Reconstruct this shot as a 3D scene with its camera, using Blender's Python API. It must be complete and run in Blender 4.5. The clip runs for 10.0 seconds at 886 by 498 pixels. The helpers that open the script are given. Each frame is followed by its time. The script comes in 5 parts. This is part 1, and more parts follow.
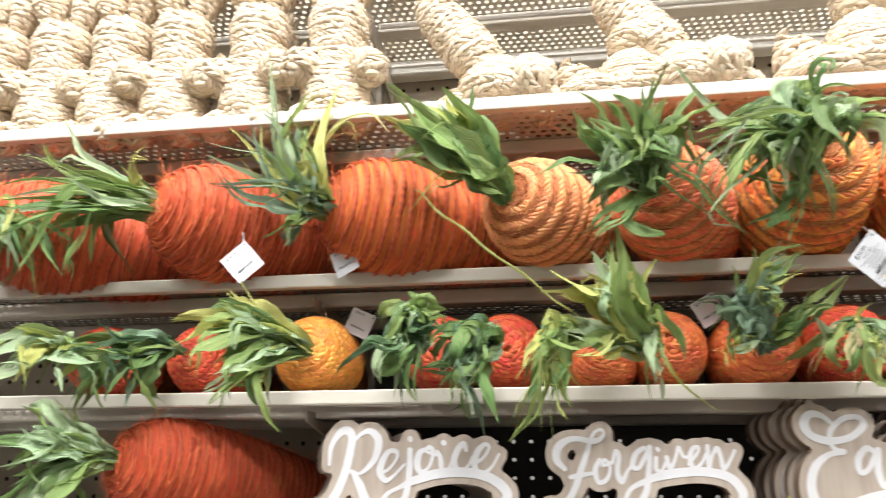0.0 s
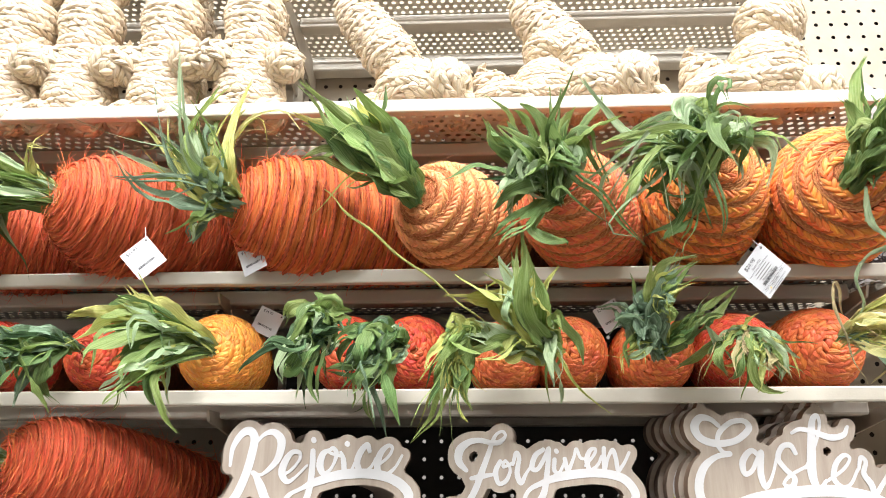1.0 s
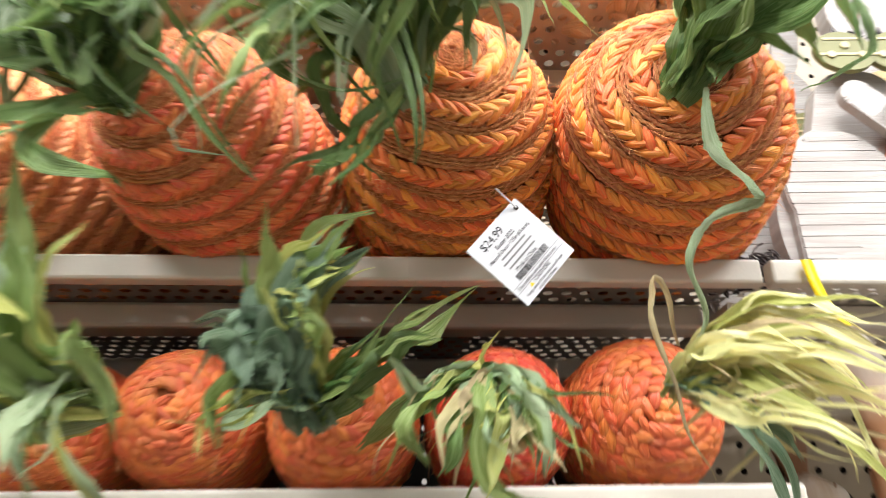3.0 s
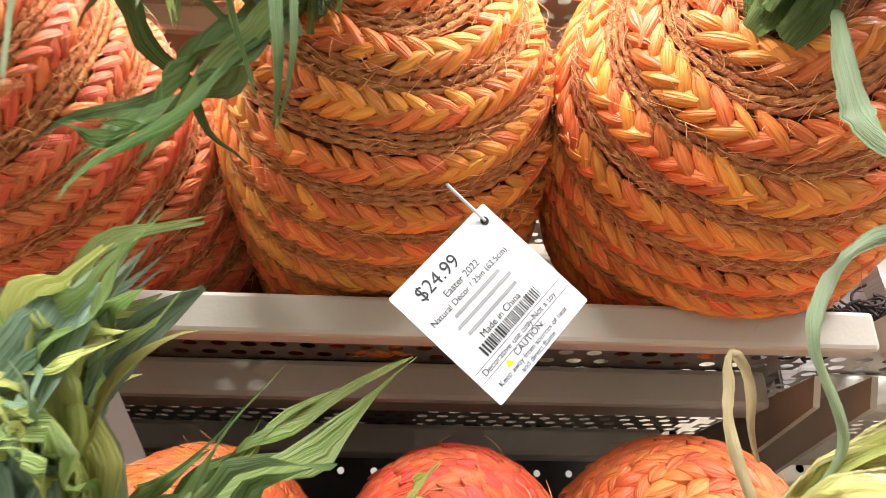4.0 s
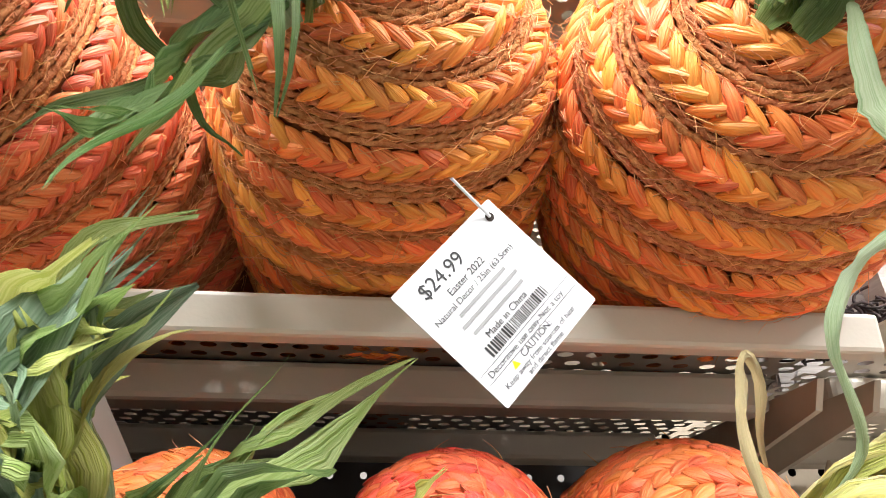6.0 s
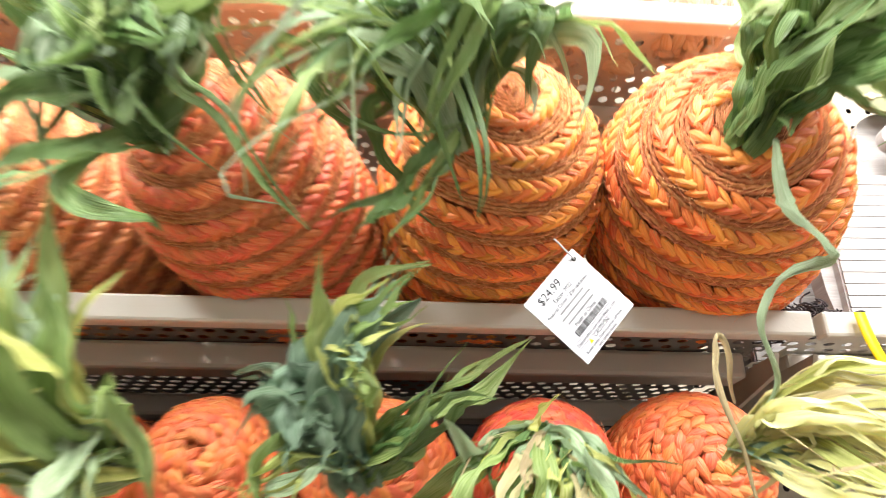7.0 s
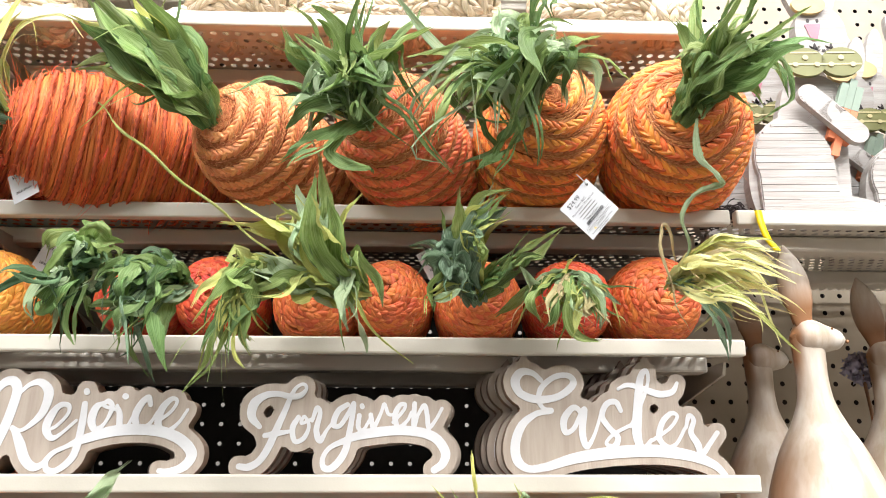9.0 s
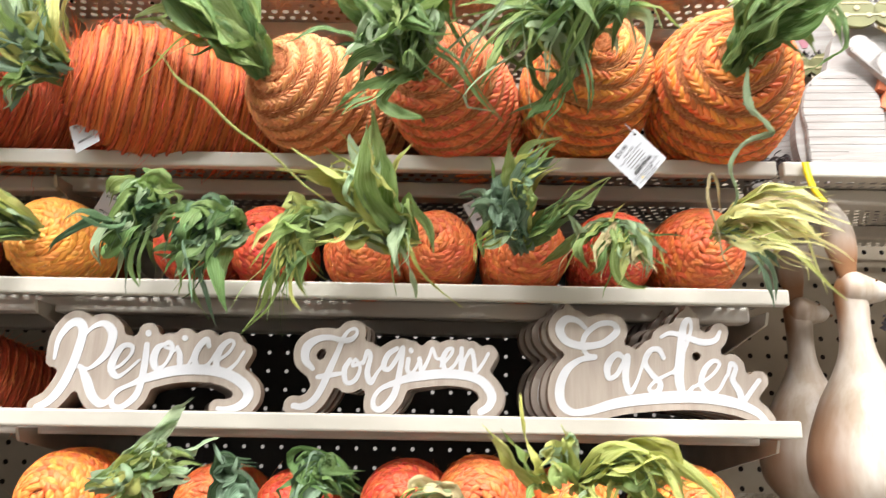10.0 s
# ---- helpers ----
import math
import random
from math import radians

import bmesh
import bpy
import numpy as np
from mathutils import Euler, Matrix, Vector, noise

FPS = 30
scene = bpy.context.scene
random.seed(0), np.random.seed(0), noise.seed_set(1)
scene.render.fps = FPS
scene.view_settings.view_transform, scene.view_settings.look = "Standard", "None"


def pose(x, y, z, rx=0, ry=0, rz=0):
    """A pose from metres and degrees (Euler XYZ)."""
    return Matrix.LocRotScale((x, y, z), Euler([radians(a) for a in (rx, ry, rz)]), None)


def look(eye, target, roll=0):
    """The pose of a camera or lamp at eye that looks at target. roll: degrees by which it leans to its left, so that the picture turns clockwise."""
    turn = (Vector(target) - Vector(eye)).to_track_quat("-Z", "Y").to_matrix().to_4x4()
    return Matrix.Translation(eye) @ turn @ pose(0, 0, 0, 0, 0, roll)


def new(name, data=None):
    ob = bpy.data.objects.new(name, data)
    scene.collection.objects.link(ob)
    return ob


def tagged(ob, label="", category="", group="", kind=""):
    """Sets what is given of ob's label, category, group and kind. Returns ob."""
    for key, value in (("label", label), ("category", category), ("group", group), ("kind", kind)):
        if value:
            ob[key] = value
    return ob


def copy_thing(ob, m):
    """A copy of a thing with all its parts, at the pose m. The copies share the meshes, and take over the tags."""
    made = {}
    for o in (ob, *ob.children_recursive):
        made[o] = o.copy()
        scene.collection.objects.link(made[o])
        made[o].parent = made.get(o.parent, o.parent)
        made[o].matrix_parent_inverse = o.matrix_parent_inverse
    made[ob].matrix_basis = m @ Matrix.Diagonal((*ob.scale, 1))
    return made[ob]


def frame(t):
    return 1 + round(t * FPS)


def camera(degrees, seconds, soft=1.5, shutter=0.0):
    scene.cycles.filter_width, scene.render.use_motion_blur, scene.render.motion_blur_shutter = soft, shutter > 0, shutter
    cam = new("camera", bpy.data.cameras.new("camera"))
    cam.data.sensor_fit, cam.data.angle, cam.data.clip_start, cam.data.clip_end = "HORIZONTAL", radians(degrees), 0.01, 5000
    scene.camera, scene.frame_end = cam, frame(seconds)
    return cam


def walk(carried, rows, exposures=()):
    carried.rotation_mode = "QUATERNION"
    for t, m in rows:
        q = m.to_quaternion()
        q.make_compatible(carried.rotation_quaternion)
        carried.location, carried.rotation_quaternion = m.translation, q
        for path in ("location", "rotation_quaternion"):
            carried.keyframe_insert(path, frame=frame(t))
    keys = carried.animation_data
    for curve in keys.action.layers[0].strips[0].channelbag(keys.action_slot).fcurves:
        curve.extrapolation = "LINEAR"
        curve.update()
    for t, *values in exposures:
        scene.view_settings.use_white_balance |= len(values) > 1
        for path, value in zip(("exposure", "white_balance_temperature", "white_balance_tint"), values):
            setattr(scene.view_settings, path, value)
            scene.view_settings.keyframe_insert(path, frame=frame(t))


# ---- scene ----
cam = camera(62.2, 10.0, soft=0.5, shutter=0.5)
PATH = [
    (0, (0.024, 0.216, 1.168), (-0.233, 2.101, 1.786), 0.0),
    (0.5, (0.051, 0.213, 1.175), (-0.082, 2.116, 1.775), -0.3),
    (1, (0.051, 0.214, 1.174), (-0.028, 2.118, 1.78), -0.1),
    (1.5, (0.062, 0.222, 1.169), (0.025, 2.122, 1.793), 0.0),
    (2, (0.115, 0.295, 1.17), (0.256, 2.191, 1.79), -1.0),
    (2.5, (0.195, 0.444, 1.177), (0.429, 2.31, 1.858), -1.6),
    (3, (0.28, 0.595, 1.227), (0.401, 2.42, 2.036), -1.0),
    (3.2, (0.306, 0.644, 1.254), (0.363, 2.47, 2.067), 0.9),
    (4.5, (0.314, 0.755, 1.306), (0.497, 2.557, 2.153), -0.1),
    (5, (0.313, 0.757, 1.306), (0.484, 2.567, 2.14), 0.1),
    (6.3, (0.305, 0.743, 1.303), (0.495, 2.545, 2.15), -0.3),
    (6.5, (0.292, 0.72, 1.293), (0.488, 2.523, 2.135), -0.5),
    (7, (0.248, 0.607, 1.252), (0.406, 2.415, 2.092), -0.3),
    (7.5, (0.206, 0.464, 1.203), (0.312, 2.304, 1.98), -0.6),
    (8, (0.187, 0.369, 1.173), (0.269, 2.261, 1.815), -0.4),
    (8.5, (0.183, 0.326, 1.157), (0.256, 2.232, 1.757), -0.1),
    (9, (0.186, 0.308, 1.148), (0.256, 2.222, 1.724), 0.1),
    (9.5, (0.182, 0.292, 1.138), (0.231, 2.215, 1.687), 0.3),
    (10, (0.165, 0.298, 1.13), (0.166, 2.239, 1.61), 1.0),
]
walk(cam, [(t, look(eye, target, roll)) for t, eye, target, roll in PATH],
     [(0, 0.02), (1.0, 0.12), (2.0, 0.06), (3.0, 0.12), (4.5, 0.68), (6.5, 0.66), (7.0, 0.66), (7.5, 0.46), (8.5, 0.12), (10.0, 0.12)])

# ---- world, lamps ----
world = bpy.data.worlds.new("store_air")
scene.world = world
world.use_nodes = True
world.node_tree.nodes["Background"].inputs[0].default_value = (1.0, 0.97, 0.93, 1)
world.node_tree.nodes["Background"].inputs[1].default_value = 0.25
LAMP_POWER = 74.0
scene.view_settings.exposure = 0.0


# ---- materials ----
def material(name, colour, rough=0.6, metal=0.0, colour2=None, scale=40.0, detail=4.0, bump=0.0, bump_scale=200.0,
             spread=0.0, island=0.0, stretch=None, spec=0.5, uv=False, wear=0.0):
    m = bpy.data.materials.new(name)
    m.use_nodes = True
    nt = m.node_tree
    n, l = nt.nodes, nt.links
    b = n["Principled BSDF"]
    b.inputs["Roughness"].default_value = rough
    b.inputs["Metallic"].default_value = metal
    b.inputs["Specular IOR Level"].default_value = spec
    co = n.new("ShaderNodeTexCoord")
    mp = n.new("ShaderNodeMapping")
    if stretch:
        mp.inputs["Scale"].default_value = stretch
    l.new(co.outputs["UV" if uv else "Object"], mp.inputs[0])
    tex = n.new("ShaderNodeTexNoise")
    tex.inputs["Scale"].default_value = scale
    tex.inputs["Detail"].default_value = detail
    l.new(mp.outputs[0], tex.inputs[0])
    ramp = n.new("ShaderNodeMapRange")
    ramp.inputs[1].default_value, ramp.inputs[2].default_value = 0.36, 0.64
    l.new(tex.outputs[0], ramp.inputs[0])
    mix = n.new("ShaderNodeMix")
    mix.data_type = "RGBA"
    c2 = colour2 or tuple(c * 0.75 for c in colour)
    mix.inputs[6].default_value, mix.inputs[7].default_value = (*colour, 1), (*c2, 1)
    l.new(ramp.outputs[0], mix.inputs[0])
    out = mix.outputs[2]
    if spread or island:
        hsv = n.new("ShaderNodeHueSaturation")
        info = n.new("ShaderNodeNewGeometry") if island else n.new("ShaderNodeObjectInfo")
        amount = island or spread
        for sock, lo, hi, mul in (("Value", 1 - amount, 1 + amount, 1.0), ("Hue", 0.5 - amount * 0.07, 0.5 + amount * 0.07, 7.31)):
            src = info.outputs["Random Per Island" if island else "Random"]
            f = n.new("ShaderNodeMath")
            f.operation = "MULTIPLY"
            f.inputs[1].default_value = mul
            l.new(src, f.inputs[0])
            fr = n.new("ShaderNodeMath")
            fr.operation = "FRACT"
            l.new(f.outputs[0], fr.inputs[0])
            mr = n.new("ShaderNodeMapRange")
            mr.inputs[3].default_value, mr.inputs[4].default_value = lo, hi
            l.new((fr if mul != 1 else f).outputs[0], mr.inputs[0])
            l.new(mr.outputs[0], hsv.inputs[sock])
        l.new(out, hsv.inputs["Color"])
        out = hsv.outputs[0]
    if wear:
        big = n.new("ShaderNodeTexNoise")
        big.inputs["Scale"].default_value = 9.0
        big.inputs["Detail"].default_value = 6.0
        l.new(co.outputs["Object"], big.inputs[0])
        mr = n.new("ShaderNodeMapRange")
        mr.inputs[1].default_value, mr.inputs[2].default_value = 0.35, 0.7
        mr.inputs[3].default_value, mr.inputs[4].default_value = 1.0, 1.0 - wear
        l.new(big.outputs[0], mr.inputs[0])
        mul = n.new("ShaderNodeMix")
        mul.data_type, mul.blend_type = "RGBA", "MULTIPLY"
        mul.inputs[0].default_value = 1.0
        l.new(out, mul.inputs[6])
        l.new(mr.outputs[0], mul.inputs[7])
        out = mul.outputs[2]
    l.new(out, b.inputs["Base Color"])
    if bump:
        bt = n.new("ShaderNodeTexNoise")
        bt.inputs["Scale"].default_value = bump_scale
        bt.inputs["Detail"].default_value = 3.0
        l.new(mp.outputs[0], bt.inputs[0])
        bp = n.new("ShaderNodeBump")
        bp.inputs["Strength"].default_value = bump
        bp.inputs["Distance"].default_value = 0.002
        l.new(bt.outputs[0], bp.inputs["Height"])
        l.new(bp.outputs[0], b.inputs["Normal"])
    return m


def glow(name, colour, strength):
    m = bpy.data.materials.new(name)
    m.use_nodes = True
    b = m.node_tree.nodes["Principled BSDF"]
    b.inputs["Base Color"].default_value = (0.9, 0.9, 0.9, 1)
    b.inputs["Emission Color"].default_value = (*colour, 1)
    b.inputs["Emission Strength"].default_value = strength
    return m


M_SHELF = material("enamelled_shelf_steel", (0.61, 0.57, 0.485), 0.38, colour2=(0.57, 0.53, 0.45), scale=12, bump=0.05, bump_scale=500, wear=0.08)
# deck steel with the shade between the lower shelves put into its colour
M_DECK_SHADED = material("shade_darkened_shelf_deck", (0.23, 0.21, 0.18), 0.5, colour2=(0.19, 0.17, 0.145), scale=14, bump=0.04, bump_scale=400, wear=0.12)
M_PERF = material("shelf_deck_steel", (0.60, 0.55, 0.47), 0.45, colour2=(0.55, 0.50, 0.42), scale=14, bump=0.04, bump_scale=400, wear=0.1)
M_PEG = material("beige_pegboard", (0.40, 0.335, 0.25), 0.6, colour2=(0.36, 0.30, 0.22), scale=20, bump=0.05, bump_scale=300, wear=0.12)
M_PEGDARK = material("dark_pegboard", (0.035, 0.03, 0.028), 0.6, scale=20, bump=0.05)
M_BACK = material("board_back", (0.03, 0.02, 0.015), 0.9)
M_BRACKET = material("bracket_steel", (0.5, 0.44, 0.35), 0.4, scale=20, wear=0.15)
M_ROPE = material("brown_jute", (0.66, 0.28, 0.12), 0.95, colour2=(0.47, 0.15, 0.055), scale=300, bump=0.8, bump_scale=900, island=0.12, spec=0.1)


def raffia(name, c1, c2, island=0.22):
    return material(name, c1, 0.48, colour2=c2, scale=3.0, detail=3, bump=0.9, bump_scale=2.5, island=island, uv=True, stretch=(6, 0.25, 1), spec=0.5)


M_BRAID_ORANGE = raffia("orange_raffia", (0.86, 0.19, 0.03), (0.95, 0.32, 0.07), 0.24)
M_BRAID_AMBER = raffia("amber_raffia", (0.84, 0.21, 0.035), (0.93, 0.34, 0.075), 0.26)
M_BRAID_PALE = raffia("pale_orange_raffia", (0.84, 0.28, 0.085), (0.91, 0.42, 0.18), 0.14)
M_BRAID_CORAL = raffia("coral_raffia", (0.84, 0.14, 0.045), (0.90, 0.27, 0.11), 0.16)
M_BRAID_RUST = raffia("rust_raffia", (0.66, 0.12, 0.025), (0.76, 0.21, 0.06), 0.16)
M_BRAID_RED = raffia("red_raffia", (0.68, 0.07, 0.025), (0.78, 0.14, 0.055), 0.16)
M_BRAID_GOLD = raffia("golden_orange_raffia", (0.88, 0.28, 0.03), (0.94, 0.44, 0.09), 0.14)
M_CREAM = raffia("cream_raffia_rope", (0.64, 0.54, 0.41), (0.54, 0.41, 0.26), 0.12)
M_TAN = raffia("tan_raffia_rope", (0.50, 0.36, 0.22), (0.40, 0.27, 0.16), 0.14)
M_CORE = material("carrot_core", (0.33, 0.09, 0.02), 0.95, colour2=(0.2, 0.05, 0.015), scale=120, bump=0.5)
M_REDCORE = material("raffia_wrap_red", (0.78, 0.10, 0.025), 0.6, colour2=(0.62, 0.06, 0.018), scale=30, detail=6, uv=True, stretch=(1.0, 60, 1), bump=0.6, bump_scale=30)
M_CORD_RED = material("red_brown_cord", (0.50, 0.105, 0.03), 0.85, colour2=(0.36, 0.07, 0.02), scale=200, island=0.15, bump=0.4, bump_scale=600)
M_FIBRE = material("raffia_fibre", (0.80, 0.40, 0.17), 0.7, colour2=(0.68, 0.27, 0.1), scale=60, island=0.25)
M_FIBRE_RED = material("red_raffia_fibre", (0.90, 0.24, 0.08), 0.6, colour2=(0.80, 0.13, 0.04), scale=60, island=0.25)


def husk(name, c1, c2):
    m = material(name, c1, 0.45, colour2=c2, scale=6, detail=5, bump=0.8, bump_scale=9, spread=0.2, uv=True, stretch=(5, 0.25, 1), spec=0.4, wear=0.12)
    b = m.node_tree.nodes["Principled BSDF"]
    out = [n for n in m.node_tree.nodes if n.type == "OUTPUT_MATERIAL"][0]
    tr = m.node_tree.nodes.new("ShaderNodeBsdfTranslucent")
    add = m.node_tree.nodes.new("ShaderNodeMixShader")
    add.inputs[0].default_value = 0.3
    src = b.inputs["Base Color"].links[0].from_socket
    m.node_tree.links.new(src, tr.inputs[0])
    m.node_tree.links.new(b.outputs[0], add.inputs[1])
    m.node_tree.links.new(tr.outputs[0], add.inputs[2])
    m.node_tree.links.new(add.outputs[0], out.inputs[0])
    return m


H_DEEP = husk("deep_green_husk", (0.09, 0.19, 0.040), (0.25, 0.38, 0.14))
H_MID = husk("green_husk", (0.19, 0.30, 0.055), (0.39, 0.50, 0.19))
H_LIME = husk("yellow_green_husk", (0.43, 0.48, 0.09), (0.63, 0.64, 0.24))
H_BLUE = husk("blue_green_husk", (0.13, 0.235, 0.125), (0.32, 0.44, 0.30))
H_STRAW = husk("straw_yellow_husk", (0.92, 0.86, 0.33), (0.86, 0.83, 0.46))
H_PALE = husk("pale_green_husk", (0.34, 0.50, 0.25), (0.56, 0.68, 0.43))
H_DARK = husk("blackish_green_husk", (0.035, 0.085, 0.033), (0.13, 0.22, 0.10))
H_DRY = husk("dry_tan_husk", (0.66, 0.54, 0.30), (0.55, 0.47, 0.24))

M_WOOD = material("pale_birch", (0.42, 0.355, 0.295), 0.6, colour2=(0.36, 0.295, 0.24), scale=14, detail=6, stretch=(9, 1, 1), bump=0.15, bump_scale=60)
M_WOODEDGE = material("dark_cut_edge", (0.30, 0.215, 0.16), 0.7, colour2=(0.24, 0.165, 0.115), scale=30)
M_WHITE = material("white_paint", (0.66, 0.66, 0.67), 0.5, colour2=(0.62, 0.62, 0.63), scale=30, bump=0.08, bump_scale=200)
M_TAG = material("white_tag_card", (0.64, 0.65, 0.67), 0.45, colour2=(0.62, 0.63, 0.65), scale=10)
M_INK = material("black_ink", (0.02, 0.02, 0.022), 0.6)
M_YELLOW = material("yellow_plastic", (0.9, 0.68, 0.0), 0.4, colour2=(0.85, 0.62, 0.0), scale=8)
M_FLOOR = material("vinyl_floor", (0.13, 0.12, 0.105), 0.35, colour2=(0.11, 0.10, 0.088), scale=3, wear=0.1)
M_WALL = material("store_wall", (0.28, 0.26, 0.24), 0.8, colour2=(0.25, 0.23, 0.21), scale=3, wear=0.08)
M_CEIL = material("ceiling_tile", (0.62, 0.61, 0.59), 0.9, colour2=(0.58, 0.57, 0.55), scale=60)
M_LIGHT = glow("lamp_diffuser", (1.0, 0.98, 0.96), 6.0)
M_WHITEWASH = material("whitewashed_wood", (0.42, 0.40, 0.375), 0.65, colour2=(0.33, 0.30, 0.275), scale=12, detail=8, stretch=(1, 1, 12), bump=0.2, bump_scale=60, wear=0.15)
M_DARKTWIG = material("dark_moss", (0.06, 0.045, 0.045), 0.9, island=0.3)
M_GREENBOW = material("olive_paint", (0.22, 0.22, 0.08), 0.6, scale=15, wear=0.2)
M_CREAMPAINT = material("cream_paint", (0.6, 0.52, 0.28), 0.6, scale=15, wear=0.15)
M_PINK = material("pink_paint", (0.50, 0.20, 0.25), 0.6, scale=15, wear=0.2)
M_ORANGEPAINT = material("orange_paint", (0.72, 0.22, 0.1), 0.6, scale=15, wear=0.2)
M_TEALPAINT = material("teal_paint", (0.28, 0.36, 0.28), 0.6, scale=15, wear=0.2)
M_BLACKPAINT = material("black_paint", (0.03, 0.02, 0.02), 0.6)
M_LILAC = material("dusty_lilac", (0.36, 0.33, 0.42), 0.7, scale=60, wear=0.2)
M_BROWN = material("carved_brown", (0.3, 0.15, 0.07), 0.6, scale=20, stretch=(3, 3, 1), wear=0.3)


def rabbit_paint():
    m = material("antique_white_and_brown_glaze", (0.59, 0.54, 0.47), 0.5, colour2=(0.42, 0.33, 0.24), scale=14, detail=8, stretch=(4, 4, 1), bump=0.25, bump_scale=40)
    n, l = m.node_tree.nodes, m.node_tree.links
    b = n["Principled BSDF"]
    src = b.inputs["Base Color"].links[0].from_socket
    at = n.new("ShaderNodeAttribute")
    at.attribute_name = "glaze"
    mix = n.new("ShaderNodeMix")
    mix.data_type = "RGBA"
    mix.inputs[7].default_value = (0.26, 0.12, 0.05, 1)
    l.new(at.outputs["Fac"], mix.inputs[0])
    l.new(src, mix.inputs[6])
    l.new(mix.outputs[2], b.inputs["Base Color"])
    return m


M_RABBIT = rabbit_paint()


# ---- mesh helpers ----
def mesh_from(name, verts, faces, mats, smooth=True, uvs=None, index=None):
    me = bpy.data.meshes.new(name)
    verts = np.asarray(verts, float).reshape(-1, 3)
    if isinstance(faces, np.ndarray):
        k = faces.shape[1]
        me.vertices.add(len(verts))
        me.vertices.foreach_set("co", verts.ravel())
        me.loops.add(faces.size)
        me.loops.foreach_set("vertex_index", faces.astype(np.int32).ravel())
        me.polygons.add(len(faces))
        me.polygons.foreach_set("loop_start", np.arange(0, faces.size, k, dtype=np.int32))
        me.update(calc_edges=True)
    else:
        me.from_pydata(verts.tolist(), [], faces)
    if uvs is not None:
        lay = me.uv_layers.new(name="UVMap")
        idx = np.empty(len(me.loops), np.int32)
        me.loops.foreach_get("vertex_index", idx)
        lay.data.foreach_set("uv", np.asarray(uvs, float)[idx].ravel())
    for m in (mats if isinstance(mats, (list, tuple)) else [mats]):
        me.materials.append(m)
    if index is not None:
        me.polygons.foreach_set("material_index", np.asarray(index, np.int32))
    me.polygons.foreach_set("use_smooth", np.full(len(me.polygons), smooth))
    me.validate()
    me.update()
    return me


def thing(name, label, category, kind="", group=""):
    return tagged(new(name), label, category, group, kind)


def part(name, data, parent, label=""):
    ob = new(name, data)
    ob.parent = parent
    return tagged(ob, label) if label else ob


def box_mesh(name, lo, hi, mat, bevel=0.0):
    bm = bmesh.new()
    bmesh.ops.create_cube(bm, size=1)
    lo, hi = Vector(lo), Vector(hi)
    for v in bm.verts:
        v.co = Vector([lo[i] + (v.co[i] + 0.5) * (hi[i] - lo[i]) for i in range(3)])
    if bevel:
        bmesh.ops.bevel(bm, geom=bm.edges[:], offset=bevel, segments=2, affect="EDGES", profile=0.5)
    me = bpy.data.meshes.new(name)
    bm.to_mesh(me)
    bm.free()
    me.materials.append(mat)
    return me


def frame_of(axis, hint=(0, 0, 1)):
    a = np.asarray(axis, float)
    a = a / np.linalg.norm(a)
    s = np.cross(a, hint)
    s = s / np.linalg.norm(s)
    return a, s, np.cross(s, a)


def sweep(C, N, B, section):
    """Tube along C with normals N and sides B; section(i-array) gives (n, m, 2) offsets along B and N."""
    n, m = len(C), section.shape[1]
    V = C[:, None] + section[:, :, :1] * B[:, None] + section[:, :, 1:] * N[:, None]
    i = np.arange(n - 1)[:, None] * m
    j = np.arange(m)[None]
    F = np.stack([i + j, i + (j + 1) % m, i + m + (j + 1) % m, i + m + j], -1).reshape(-1, 4)
    return V.reshape(-1, 3), F


class Pile:
    """Collects pieces of quads into one mesh."""

    def __init__(self):
        self.v, self.f, self.u, self.mi, self.n = [], [], [], [], 0

    def add(self, V, F, U=None, mi=0):
        self.v.append(np.asarray(V, float))
        self.f.append(np.asarray(F) + self.n)
        self.u.append(np.zeros((len(V), 2)) if U is None else U)
        self.mi.append(np.full(len(F), mi))
        self.n += len(V)

    def mesh(self, name, mats, smooth=True):
        return mesh_from(name, np.concatenate(self.v), np.concatenate(self.f), mats, smooth, np.concatenate(self.u), np.concatenate(self.mi))


def lathe(profile, segs=40):
    """profile (k, 2): place along the axis (x) and radius. Quads round the x axis."""
    k = len(profile)
    th = np.linspace(0, 2 * np.pi, segs, endpoint=False)
    V = np.stack([np.repeat(profile[:, 0], segs), np.outer(profile[:, 1], np.cos(th)).ravel(), np.outer(profile[:, 1], np.sin(th)).ravel()], -1)
    i = np.arange(k - 1)[:, None] * segs
    j = np.arange(segs)[None]
    F = np.stack([i + j, i + (j + 1) % segs, i + segs + (j + 1) % segs, i + segs + j], -1).reshape(-1, 4)
    U = np.stack([np.repeat(np.linspace(0, 1, k), segs), np.tile(th / 6.2832, k)], -1)
    return V, F, U


def arc_profile(profile):
    d = np.concatenate([[0], np.cumsum(np.hypot(*np.diff(profile, axis=0).T))])

    def at(u):
        return np.interp(u, d, profile[:, 0]), np.interp(u, d, profile[:, 1])
    return at, d[-1]


